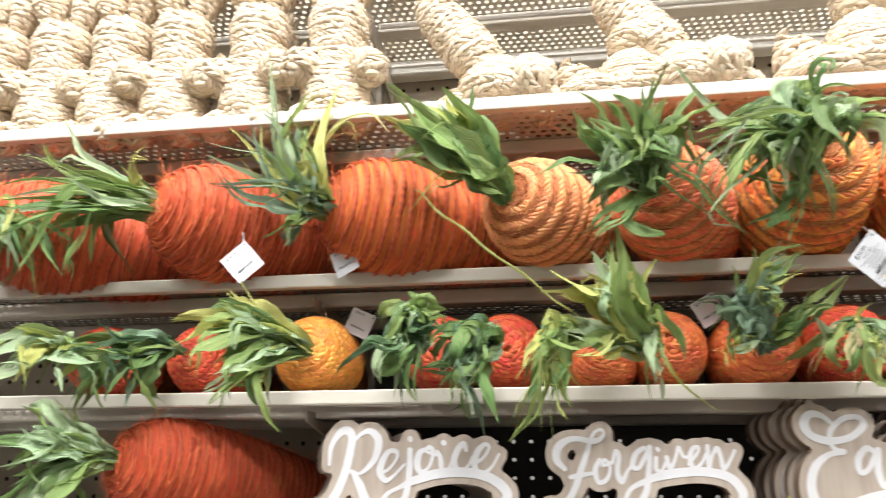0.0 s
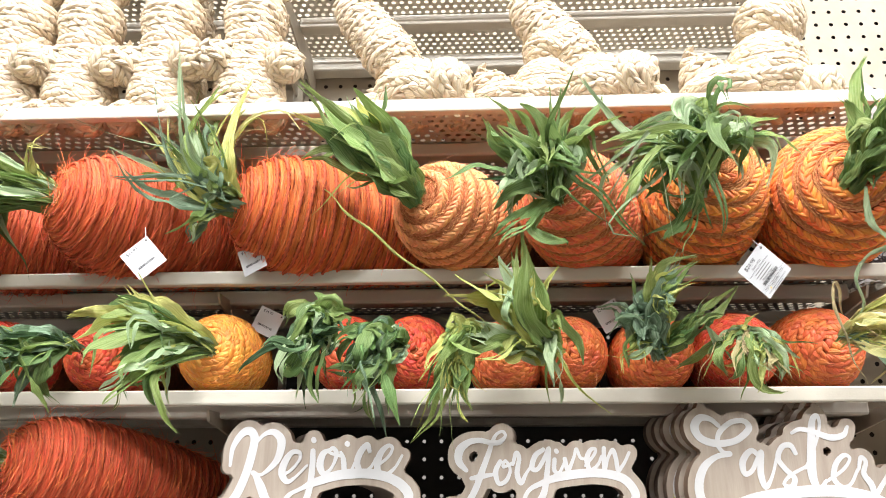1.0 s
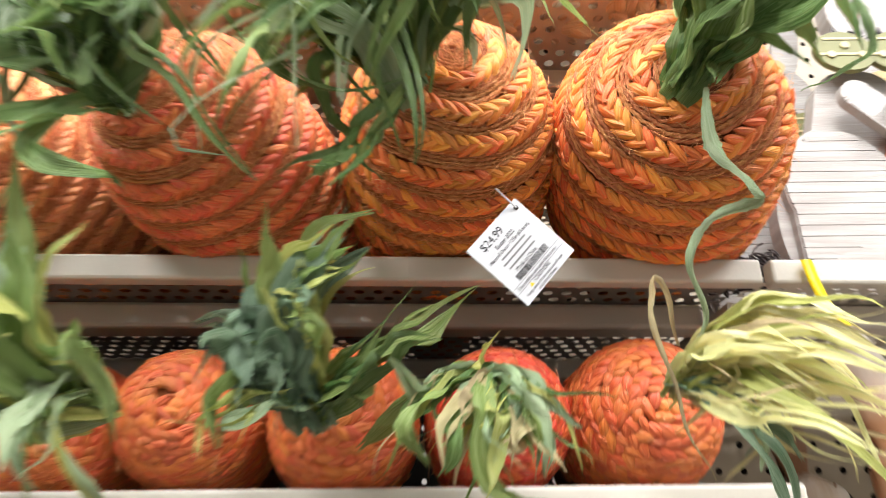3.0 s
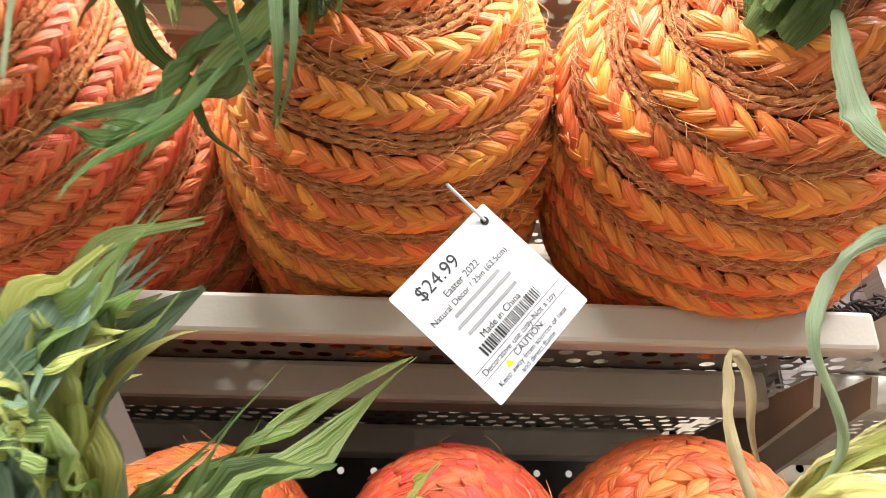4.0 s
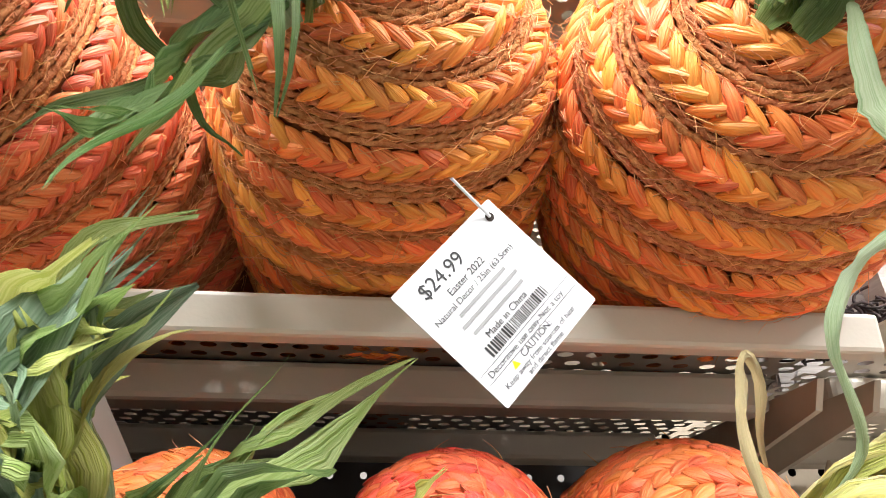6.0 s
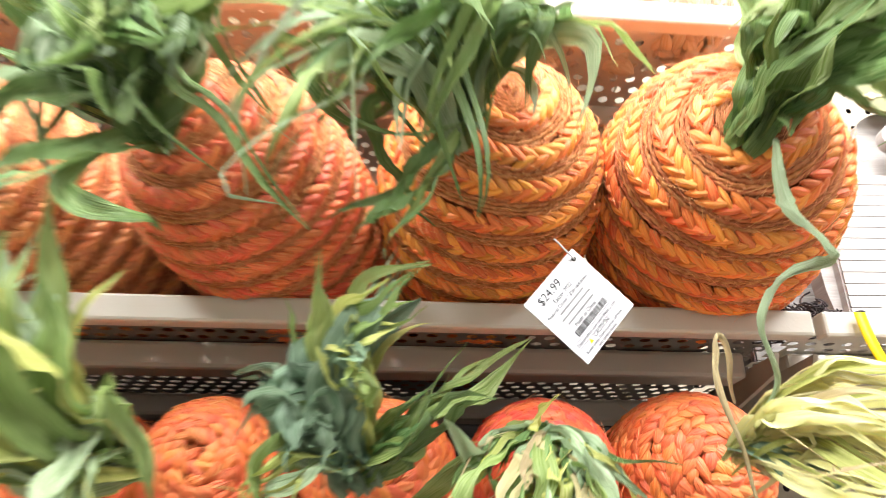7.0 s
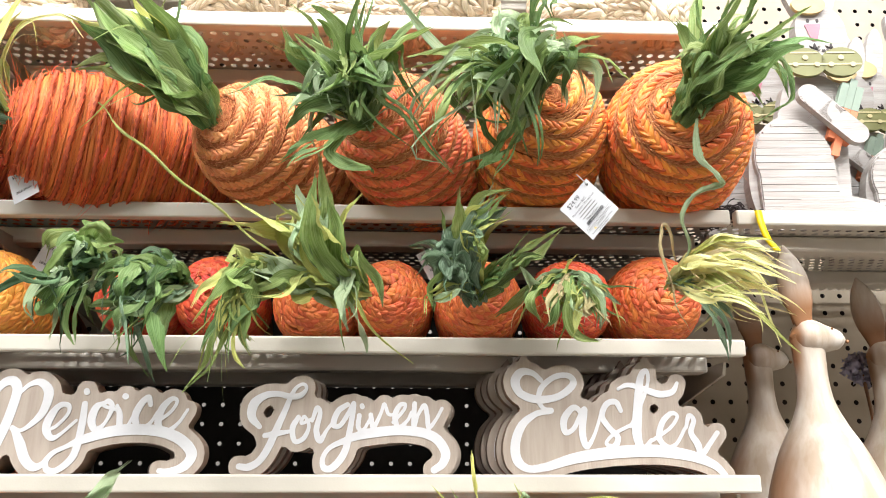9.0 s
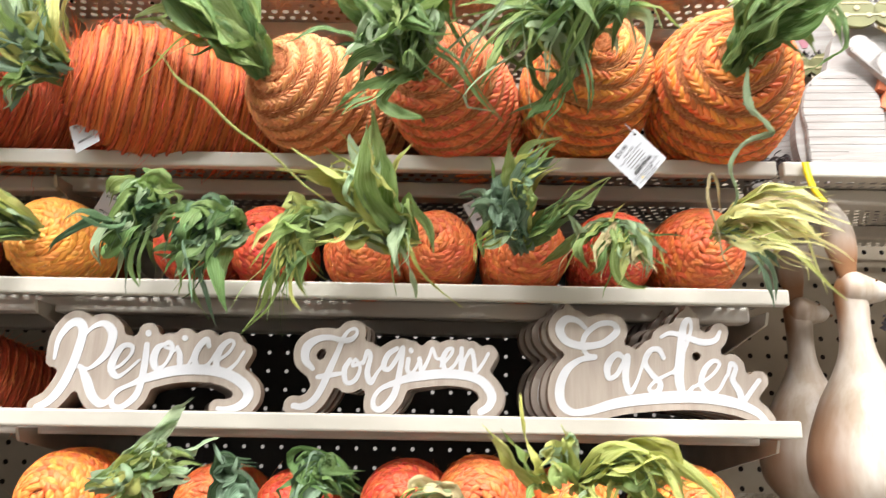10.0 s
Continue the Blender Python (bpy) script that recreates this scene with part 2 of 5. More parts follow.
def spiral(at, start, pitch, stop, step, phase=0.0, lift=0.0, wobble=0.0, seed=0):
    """Points of a spiral over a lathe surface about x: place, normal, tangent, and distance."""
    rng = np.random.RandomState(seed)
    us, ths = [start], [phase]
    while us[-1] < stop:
        r = max(0.006, float(at(us[-1])[1]))
        dth = step / r
        us.append(us[-1] + pitch * dth / 6.2832)
        ths.append(ths[-1] + dth)
    u, th = np.array(us), np.array(ths)
    w = wobble * (np.sin(th * 1.7 + rng.rand() * 6) + 0.6 * np.sin(th * 3.9 + rng.rand() * 6))
    u = u + w
    s, r = at(u)
    s2, r2 = at(u + 0.002)
    ds, dr = s2 - s, r2 - r
    ln = np.hypot(ds, dr) + 1e-9
    ds, dr = ds / ln, dr / ln
    c, sn = np.cos(th), np.sin(th)
    N = np.stack([-dr, ds * c, ds * sn], -1)
    P = np.stack([s, r * c, r * sn], -1) + N * lift
    T = np.gradient(P, axis=0)
    T /= np.linalg.norm(T, axis=1)[:, None] + 1e-9
    B = np.cross(N, T)
    return P, N, T, B


def lobe(rings=7, sides=7):
    """One plump leaf-shaped strand of a braid: length along x, width y, height z, all about 1."""
    t = np.linspace(-1, 1, rings)
    w = np.clip(1 - np.abs(t) ** 1.9, 0.05, 1) ** 0.7
    a = np.linspace(0, 2 * np.pi, sides, endpoint=False)
    V = np.stack([np.repeat(t, sides) * 0.5, np.outer(w, np.cos(a)).ravel() * 0.5, np.outer(w, np.sin(a)).ravel() * 0.5], -1)
    i = np.arange(rings - 1)[:, None] * sides
    j = np.arange(sides)[None]
    F = np.stack([i + j, i + (j + 1) % sides, i + sides + (j + 1) % sides, i + sides + j], -1).reshape(-1, 4)
    U = np.stack([np.tile(a / 6.2832, rings), np.repeat(t * 0.5 + 0.5, sides)], -1)
    return V, F, U


LOBE = lobe()


def braid(pile, P, N, T, B, width, pitch, height, seed=0, slant=0.62, mi=0, ragged=0.12):
    """Lays a two-column plait of strands along a path sampled every `pitch`."""
    rng = np.random.RandomState(seed)
    LV, LF, LU = LOBE
    n = len(P)
    for side in (-1, 1):
        off = 0.5 if side > 0 else 0.0
        C = P + T * (pitch * off) + B * (side * width * 0.23) + N * (height * 0.28)
        ca, sa = math.cos(slant), math.sin(slant)
        jit = rng.normal(0, ragged, (n, 4))
        X = T * ca - B * (side * sa) + B * jit[:, :1] * 0.5 + N * jit[:, 1:2] * 0.4 + N * 0.16
        X /= np.linalg.norm(X, axis=1)[:, None] + 1e-9
        Y = np.cross(N, X)
        Y /= np.linalg.norm(Y, axis=1)[:, None] + 1e-9
        Z = np.cross(X, Y)
        L = pitch * 2.15 * (1 + jit[:, 2] * 0.6)
        W = width * 0.64 * (1 + jit[:, 3] * 0.7)
        V = C[:, None] + (LV[:, 0] * L[:, None])[..., None] * X[:, None] + (LV[:, 1] * W[:, None])[..., None] * Y[:, None] + (LV[:, 2] * height)[None, :, None] * Z[:, None]
        F = (LF[None] + (np.arange(n) * len(LV))[:, None, None]).reshape(-1, 4)
        U = np.tile(LU, (n, 1)) + np.repeat(rng.rand(n, 2) * 20, len(LV), axis=0)
        pile.add(V.reshape(-1, 3), F, U, mi)


def twisted(pile, P, N, B, radius, lay, step, mi=0):
    """A two-ply cord along a path."""
    n = len(P)
    a = np.linspace(0, 2 * np.pi, 6, endpoint=False)
    tw = np.arange(n)[:, None] * step / lay * 2 * np.pi
    rad = radius * (0.78 + 0.30 * np.cos(2 * (a[None] - tw * 0.5)))
    sec = np.stack([rad * np.cos(a)[None], rad * np.sin(a)[None]], -1)
    V, F = sweep(P, N, B, sec)
    pile.add(V, F, np.stack([np.tile(a, n), np.repeat(np.arange(n) * step * 40, 6)], -1), mi)


def fibres(pile, at, stop, count, length, seed, mi=0, width=0.0004, along=0.6, lift=0.004):
    """Stray strands standing off a lathe surface."""
    rng = np.random.RandomState(seed)
    k = 6
    u = rng.rand(count) * stop
    th = rng.rand(count) * 6.2832
    s, r = at(u)
    s2, r2 = at(u + 0.002)
    ln = np.hypot(s2 - s, r2 - r) + 1e-9
    ds, dr = (s2 - s) / ln, (r2 - r) / ln
    c, sn = np.cos(th), np.sin(th)
    N = np.stack([-dr, ds * c, ds * sn], -1)
    Tn = np.stack([0 * th, -sn, c], -1)
    P = np.stack([s, r * c, r * sn], -1) + N * lift * 0.6
    D = Tn * np.sign(rng.randn(count))[:, None] + np.stack([rng.randn(count)] * 3, -1) * 0.0 + rng.normal(0, along * 0.6, (count, 3)) + N * rng.rand(count)[:, None] * 0.5
    D /= np.linalg.norm(D, axis=1)[:, None]
    bend = rng.normal(0, 0.5, (count, 3)) - N * 0.5
    L = length * (0.35 + rng.rand(count) ** 2)
    t = np.linspace(0, 1, k)
    Q = P[:, None] + (D[:, None] * t[None, :, None] + bend[:, None] * 0.5 * (t ** 2)[None, :, None]) * L[:, None, None]
    side = np.cross(D, N)
    side /= np.linalg.norm(side, axis=1)[:, None] + 1e-9
    w = width * (1 - 0.7 * t)
    V = np.stack([Q - side[:, None] * w[None, :, None], Q + side[:, None] * w[None, :, None], Q + N[:, None] * w[None, :, None] * 1.4], 2)
    base = (np.arange(count) * k * 3)[:, None, None]
    i = np.arange(k - 1)[None, :, None] * 3
    j = np.arange(3)[None, None]
    F = np.stack([base + i + j, base + i + (j + 1) % 3, base + i + 3 + (j + 1) % 3, base + i + 3 + j], -1).reshape(-1, 4)
    pile.add(V.reshape(-1, 3), F, None, mi)


# ---- husk leaves ----
def leaf_mesh(length, width, droop, curl, twist, seed, start, side, fold=0.5, crinkle=1.0):
    """A long husk leaf from the origin, heading along start, with gravity, curl and twist."""
    rng = np.random.RandomState(seed)
    n, m = 22, 5
    d = np.asarray(start, float) / np.linalg.norm(start)
    s = np.asarray(side, float)
    s = s - d * s.dot(d)
    s /= np.linalg.norm(s)
    P = np.zeros((n, 3))
    S = np.zeros((n, 3))
    K = np.zeros((n, 3))
    h = length / (n - 1)
    wa, wb = rng.rand(2) * 6
    kinks = [int(q) for q in rng.randint(6, 21, 1 + int(rng.rand() * 2.2 * crinkle))]
    bend = rng.uniform(0.6, 2.0) * rng.choice((-1, 1))
    wander = rng.normal(0, 0.46 * crinkle, 3)
    for i in range(n):
        S[i], K[i] = s, np.cross(s, d)
        if i < n - 1:
            P[i + 1] = P[i] + d * h
        t = i / (n - 1)
        up = np.cross(s, d)
        d = d + wander * (h / 0.12 * 2.4 * t) + np.array([0, 0, -1]) * droop * h / 0.12 * (0.3 + 1.4 * t) + up * (curl * h / 0.12 * (0.2 + 1.6 * t * t)) + s * 0.09 * math.sin(wa + 7 * t) * crinkle
        if i in kinks:
            d = d / np.linalg.norm(d) * math.cos(bend * 0.55) + np.cross(s, d) * math.sin(bend * 0.55)
        d /= np.linalg.norm(d)
        a = (twist * h / 0.12) + 0.10 * math.sin(wb + 9 * t) * crinkle
        s = s * math.cos(a) + np.cross(d, s) * math.sin(a)
        s = s - d * s.dot(d)
        s /= np.linalg.norm(s)
    t = np.linspace(0, 1, n)
    w = width * np.clip(np.minimum(0.35 + t * 3.2, 1.0) * (1 - t ** 2.6) ** 0.8, 0.03, 1) * (1 + 0.12 * np.sin(t * 11 + wa) + rng.normal(0, 0.07, n))
    x = np.linspace(-1, 1, m)
    f = fold * (1 - 0.6 * t)
    ripple = 0.16 * crinkle * np.sin(t[:, None] * 19 + x[None] * 2 + wb) * np.abs(x)[None]
    V = P[:, None] + S[:, None] * (x[None] * w[:, None] * 0.5 * np.cos(f * 0.9)[:, None])[..., None] + K[:, None] * (w[:, None] * 0.5 * (np.abs(x)[None] * np.sin(f)[:, None] + ripple))[..., None]
    i = np.arange(n - 1)[:, None] * m
    j = np.arange(m - 1)[None]
    F = np.stack([i + j, i + j + 1, i + m + j + 1, i + m + j], -1).reshape(-1, 4)
    U = np.stack([np.tile(x * 0.5 + 0.5, n), np.repeat(t * length * 12, m)], -1) + rng.rand() * 30
    return V.reshape(-1, 3), F, U


def husk_leaf(Q, width, turn, twist, rng, fold, torn, split):
    """A pleated husk strip along the path Q, folded down its middle, with a torn or pointed end."""
    n, m = len(Q), 7
    t = np.linspace(0, 1, n)
    T = np.gradient(Q, axis=0)
    T /= np.linalg.norm(T, axis=1)[:, None] + 1e-9
    S = np.cross(T, np.array([0.15, 1.0, 0.12]))
    S /= np.linalg.norm(S, axis=1)[:, None] + 1e-9
    O = np.cross(T, S)
    a = turn + twist * (t + 0.35 * np.sin(t * 6 + turn * 3))
    S, O = S * np.cos(a)[:, None] + O * np.sin(a)[:, None], O * np.cos(a)[:, None] - S * np.sin(a)[:, None]
    end = np.clip((1 - t ** 7), 0.25, 1) if torn else np.clip(1 - t ** 3.6, 0.03, 1) ** 0.8
    w = 0.5 * width * np.minimum(0.40 + 2.4 * t, 1.0) * end * (1 + 0.10 * np.sin(t * 13 + turn * 5) + rng.normal(0, 0.05, n))
    x = np.linspace(-1, 1, m)
    pleat = np.where(np.arange(m) % 2, 0.09, -0.05)
    f = fold * (1 - 0.5 * t)
    wave = 0.30 * np.sin(t[:, None] * 23 + x[None] * 4 + turn * 9) * 0.5 + 0.34 * np.sin(t[:, None] * (11 + 6 * rng.rand()) + x[None] * 2.5 + turn * 7) * (x ** 2)[None]
    gap = np.zeros((n, m))
    if split:
        gap = np.where(x[None] > 0.1, 1, -1) * 0.55 * (np.clip(t - 0.5, 0, 1) ** 1.2)[:, None] * (1 + 0.6 * np.sin(t * 5 + turn))[:, None]
    V = Q[:, None] + S[:, None] * (w[:, None] * (x[None] * np.cos(f)[:, None] + gap))[..., None] + O[:, None] * (w[:, None] * (np.abs(x)[None] * np.sin(f)[:, None] + pleat[None] + wave + np.abs(gap) * 0.4))[..., None]
    if torn:
        V[-1] += T[-1] * (rng.rand(m, 1) - 0.4) * width * 1.3
        V[-2] += T[-2] * (rng.rand(m, 1) - 0.5) * width * 0.4
    i = np.arange(n - 1)[:, None] * m
    j = np.arange(m - 1)[None]
    F = np.stack([i + j, i + j + 1, i + m + j + 1, i + m + j], -1)
    if split:
        keep = np.ones((n - 1, m - 1), bool)
        keep[n // 2:, 3] = False
        F = F[keep]
    U = np.stack([np.tile(x * 0.5 + 0.5, n) * (1.0 if width > 0.012 else 0.5), np.repeat(t * 1.6, m)], -1) + rng.rand() * 30
    return V.reshape(-1, 3), F.reshape(-1, 4), U


def bunch(carrot, spines, count, width, fan, palette, seed, strips=0.4, sag=0.012, kinks=0.5, torn=0.5, reach=(0.62, 1.12), tie=0.007, limp=0.45):
    """Husk leaves tied at a carrot's head; they follow a few bowed lines and fan out, sag and fold as they go."""
    rng = np.random.RandomState(seed)
    here = np.array(carrot.location)
    n = 22
    for k in range(count):
        a, b, c = (np.array(p, float) for p in spines[k % len(spines)])
        mid = 2 * b - 0.5 * (a + c)
        L = rng.uniform(*reach)
        t = np.linspace(0, L, n)[:, None]
        Q = a * (1 - t) ** 2 + 2 * mid * t * (1 - t) + c * t ** 2
        off = rng.normal(0, 0.62, 3)
        ax = (c - a) / np.linalg.norm(c - a)
        off -= ax * off.dot(ax)
        Q = Q + off * 1.15 * fan * t ** 1.05 + rng.normal(0, 0.5, 3) * tie * (1 - 0.5 * t)
        Q = Q + np.sin(t * rng.uniform(3, 9) + rng.rand(3) * 6) * fan * 0.22 * t + np.sin(t * rng.uniform(10, 17) + rng.rand(3) * 6) * 0.0016 * np.minimum(t * 3, 1)
        Q[:, 2] -= sag * (0.3 + rng.rand()) * t[:, 0] ** 2.5
        steps = np.diff(Q, axis=0)
        r = rng.normal(0, 0.7, 3) + np.cross(ax, (0, 0, -1)) * 3.0 * limp
        r /= np.linalg.norm(r)
        g = rng.normal(limp, 0.5) * np.linspace(0, 1, n - 1)[:, None] ** 1.6
        steps = steps * np.cos(g) + np.cross(r, steps) * np.sin(g) + (steps @ r)[:, None] * r * (1 - np.cos(g))
        Q = Q[:1] + np.concatenate([np.zeros((1, 3)), np.cumsum(steps, axis=0)])
        thin = rng.rand() < strips
        W = width * (rng.uniform(0.22, 0.5) if thin else rng.uniform(0.7, 1.2))
        if rng.rand() < 0.12:
            W = width * rng.uniform(0.06, 0.12)
        if rng.rand() < kinks + 0.12:
            q = rng.randint(9, 19)
            r = rng.normal(0, 0.6, 3) + np.cross(Q[q] - Q[q - 1], (0, 0, -1)) * 420 * rng.rand()
            r /= np.linalg.norm(r)
            g = rng.uniform(0.5, 1.9)
            for h, bend in ((q, 0.5 * g), (min(q + 1, n - 2), 0.5 * g)):
                rem = Q[h + 1:] - Q[h]
                Q[h + 1:] = Q[h] + rem * math.cos(bend) + np.cross(r, rem) * math.sin(bend) + np.outer(rem @ r, r) * (1 - math.cos(bend))
        V, F, U = husk_leaf(Q, W, rng.normal(0, 0.75), rng.normal(0, 0.9), rng, rng.uniform(0.1, 0.75), rng.rand() < torn, (not thin) and rng.rand() < 0.3)
        part("leaf", mesh_from("leaf", V - here, F, palette[rng.randint(len(palette))], True, U), carrot)


# ---- carrots ----
def carrot_profile(r, length):
    """Half outline of a carrot lying along x from its head at 0."""
    t = np.linspace(0, 1, 12)
    h = r * 1.35
    head = np.stack([h * (1 - np.cos(t * np.pi / 2) ** 0.9), r * (0.03 + 0.97 * np.sin(t * np.pi / 2) ** 0.8)], -1)
    x = np.linspace(0.06, 1, 16)
    tail = np.stack([h + (length - h) * x, r * (1 - 0.8 * x ** 1.8)], -1)
    return np.concatenate([head, tail])


def carrot(label, stem, axis, r, length, style, mats, seed, roll=0.0, reach=0.2):
    """A decorative carrot; the stem's place and the way its body lies are given."""
    ob = thing("decorative_carrot", label, "carrot", group="woven carrots on the shelves")
    prof = carrot_profile(r, length)
    at, total = arc_profile(prof)
    a, s, u = frame_of(axis)
    rot = np.stack([a, s, u], 1)
    turn = np.array([[1, 0, 0], [0, math.cos(roll), -math.sin(roll)], [0, math.sin(roll), math.cos(roll)]])
    rot = rot @ turn
    stem = np.asarray(stem, float)
    ob.location = stem

    def put(name, pile, m, lab=""):
        me = pile.mesh(name, m)
        V = np.empty(len(me.vertices) * 3)
        me.vertices.foreach_get("co", V)
        me.vertices.foreach_set("co", (V.reshape(-1, 3) @ rot.T).ravel())
        me.update()
        tagged(part(name, me, ob, lab), kind="stuff" if name in ("braid", "strand", "fibre") else "")

    core = Pile()
    cp = prof.copy()
    cp[:, 1] = np.maximum(cp[:, 1] - r * 0.03, 0.001)
    core.add(*lathe(cp, 40))
    put("body", core, mats["core"])
    stop = min(total - 0.01, reach)
    if style == "plait":
        bw, rr, rows = r * 0.136, r * 0.0195, 4
        pitch = bw + rows * rr * 2.0
        bp = Pile()
        braid(bp, *spiral(at, 0.012, pitch, stop, bw * 0.80, roll, 0.0, r * 0.02, seed), bw * 0.98, bw * 0.80, bw * 0.66, seed, slant=0.58, ragged=0.17)
        put("braid", bp, mats["braid"], "plaited raffia braid")
        rp = Pile()
        for k in range(rows):
            step = 0.0024
            P, N, T, B = spiral(at, 0.012 + bw * 0.5 + rr * (2 * k + 1), pitch, stop, step, roll, rr * 0.35, r * 0.02, seed)
            twisted(rp, P, N, B, rr * 1.36, rr * 5.2, step)
        P, N, T, B = spiral(at, 0.001, rr * 2, 0.014, 0.0018, roll, rr * 0.3)
        twisted(rp, P, N, B, rr * 1.15, rr * 4.5, 0.0018)
        put("rope", rp, mats["rope"], "brown jute rope wrap")
        fp = Pile()
        fibres(fp, at, stop, 5200, 0.010, seed, width=0.00022, lift=0.0045)
        put("fibre", fp, mats["fibre"])
    elif style == "wide":
        bw = r * 0.30
        bp = Pile()
        braid(bp, *spiral(at, 0.004, bw * 0.86, stop, bw * 0.5, roll, 0.0, r * 0.03, seed), bw, bw * 0.5, bw * 0.42, seed, slant=0.45, ragged=0.2)
        put("braid", bp, mats["braid"], "wide plaited raffia braid")
        fp = Pile()
        fibres(fp, at, stop, 160, 0.012, seed)
        put("fibre", fp, mats["fibre"])
    else:
        # flat raffia strands wound round, with twisted cords between
        sp = Pile()
        rng = np.random.RandomState(seed)
        width = r * 0.026
        pitch = r * 0.19
        for k in range(9):
            P, N, T, B = spiral(at, 0.002 + k * pitch / 10.0, pitch, stop, 0.006, roll + rng.rand() * 0.2, r * 0.022 * rng.rand(), r * 0.02, seed + k % 3)
            n = len(P)
            j = np.convolve(rng.normal(0, 1, n + 4), np.ones(5) / 2.2, "valid")[:, None, None]
            sec = np.array([(-1, 0), (-0.45, 0.45), (0.1, 0.25), (0.5, 0.5), (1, 0)], float)[None] * np.array([width, width * 0.6]) * (1 + 0.3 * j)
            V, F = sweep(P, N, B, np.broadcast_to(sec, (n, 5, 2)))
            sp.add(V, F, np.stack([np.tile(np.arange(5) * 0.2 + k * 3.3, n), np.repeat(np.arange(n) * 0.05, 5)], -1))
        put("strand", sp, mats["braid"], "wound raffia strands")
        rp = Pile()
        step = 0.0022
        rr = r * 0.036
        P, N, T, B = spiral(at, 0.004 + pitch * 0.93, pitch, stop, step, roll, r * 0.040, r * 0.02, seed)
        twisted(rp, P, N, B, rr, rr * 3.6, step)
        put("cord", rp, mats["rope"], "twisted red-brown cord")
        fp = Pile()
        fibres(fp, at, stop, 1500, 0.032, seed, width=0.0004, along=0.3)
        put("fibre", fp, mats["fibre"])
    return ob


# ---- shelving and room ----
def perforated(name, x0, x1, v0, v1, place, pitch, hole, mat, stagger=True, upright=False, rim=0.0):
    """A thin sheet with a grid of real holes; lies flat at height `place`, or stands at depth `place`."""
    a = np.linspace(0, 2 * np.pi, 8, endpoint=False)
    out = np.array([(1, 0), (1, 1), (0, 1), (-1, 1), (-1, 0), (-1, -1), (0, -1), (1, -1)], float) * 0.5 * pitch
    inn = np.stack([np.cos(a), np.sin(a)], -1) * hole * 0.5
    ring = np.concatenate([out, inn])
    nx, ny = int((x1 - x0) / pitch), int((v1 - v0) / pitch)
    gx, gy = np.meshgrid(np.arange(nx), np.arange(ny))
    cx = x0 + (x1 - x0 - nx * pitch) / 2 + (gx + 0.5) * pitch + (np.where(gy % 2, 0.25, -0.25) * pitch if stagger else 0)
    cy = v0 + (v1 - v0 - ny * pitch) / 2 + (gy + 0.5) * pitch
    C = np.stack([cx.ravel(), cy.ravel()], -1)
    V2 = (C[:, None] + ring[None]).reshape(-1, 2)
    j = np.arange(8)
    q = np.stack([j, (j + 1) % 8, 8 + (j + 1) % 8, 8 + j], -1)
    F = (q[None] + (np.arange(len(C)) * 16)[:, None, None]).reshape(-1, 4)
    z = np.full(len(V2), place)
    V = np.stack([V2[:, 0], z, V2[:, 1]], -1) if upright else np.stack([V2[:, 0], V2[:, 1], z], -1)
    return mesh_from(name, V, F, mat, False)


BACK = 1.33
SEAM = -0.245
END = 0.503


def shelf(x0, x1, lip_y, z, under=0.066, deck=None, middle=(), name="shelf", depth_back=BACK - 0.006):
    """One steel gondola shelf: rolled lip, perforated deck, two stiffening channels and end brackets."""
    ob = thing(name, "cream enamelled steel shelf with perforated deck and rolled front lip", "shelf", "structure")
    part("lip", box_mesh("lip", (x0, lip_y, z - 0.016), (x1, lip_y + 0.012, z), M_SHELF, 0.002), ob)
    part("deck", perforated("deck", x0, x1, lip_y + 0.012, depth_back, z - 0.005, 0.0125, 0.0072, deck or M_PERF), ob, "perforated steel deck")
    for y, h in ((lip_y + under, 0.024), (lip_y + under + 0.14, 0.024)):
        part("channel", box_mesh("channel", (x0 + 0.012, y, z - h), (x1 - 0.012, y + 0.024, z - 0.006), M_PERF, 0.003), ob, "stiffening channel")
    for x in (x0 + 0.008, *middle, x1 - 0.011):
        bm = bmesh.new()
        y0, y1 = lip_y + 0.03, depth_back
        pts = [(y0, z - 0.018), (y0 + 0.006, z - 0.030), (y1, z - 0.075), (y1, z - 0.018)]
        f1 = bm.faces.new([bm.verts.new((x, y, h)) for y, h in pts])
        g = bmesh.ops.extrude_face_region(bm, geom=[f1])
        bmesh.ops.translate(bm, verts=[v for v in g["geom"] if isinstance(v, bmesh.types.BMVert)], vec=(0.003, 0, 0))
        bmesh.ops.recalc_face_normals(bm, faces=bm.faces)
        me = bpy.data.meshes.new("bracket")
        bm.to_mesh(me)
        bm.free()
        me.materials.append(M_BRACKET)
        part("bracket", me, ob, "tapered steel shelf bracket")
    return ob


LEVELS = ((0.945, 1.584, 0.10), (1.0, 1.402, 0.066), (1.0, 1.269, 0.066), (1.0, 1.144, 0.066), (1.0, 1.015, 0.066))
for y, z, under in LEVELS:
    # decks below the top shelf get the steel with painted-in shade
    shelf(SEAM - 0.78, END, y, z, under, None if z > 1.5 else M_DECK_SHADED, (SEAM,))
shelf(END + 0.006, END + 0.79, 1.0, 1.402)
shelf(END + 0.006, END + 0.79, 1.0, 1.062)
# the high shelf above the rope rabbits
shelf(-0.225, 0.53, 1.0, 1.875, 0.19)
shelf(-1.0, -0.235, 1.0, 1.875, 0.19)

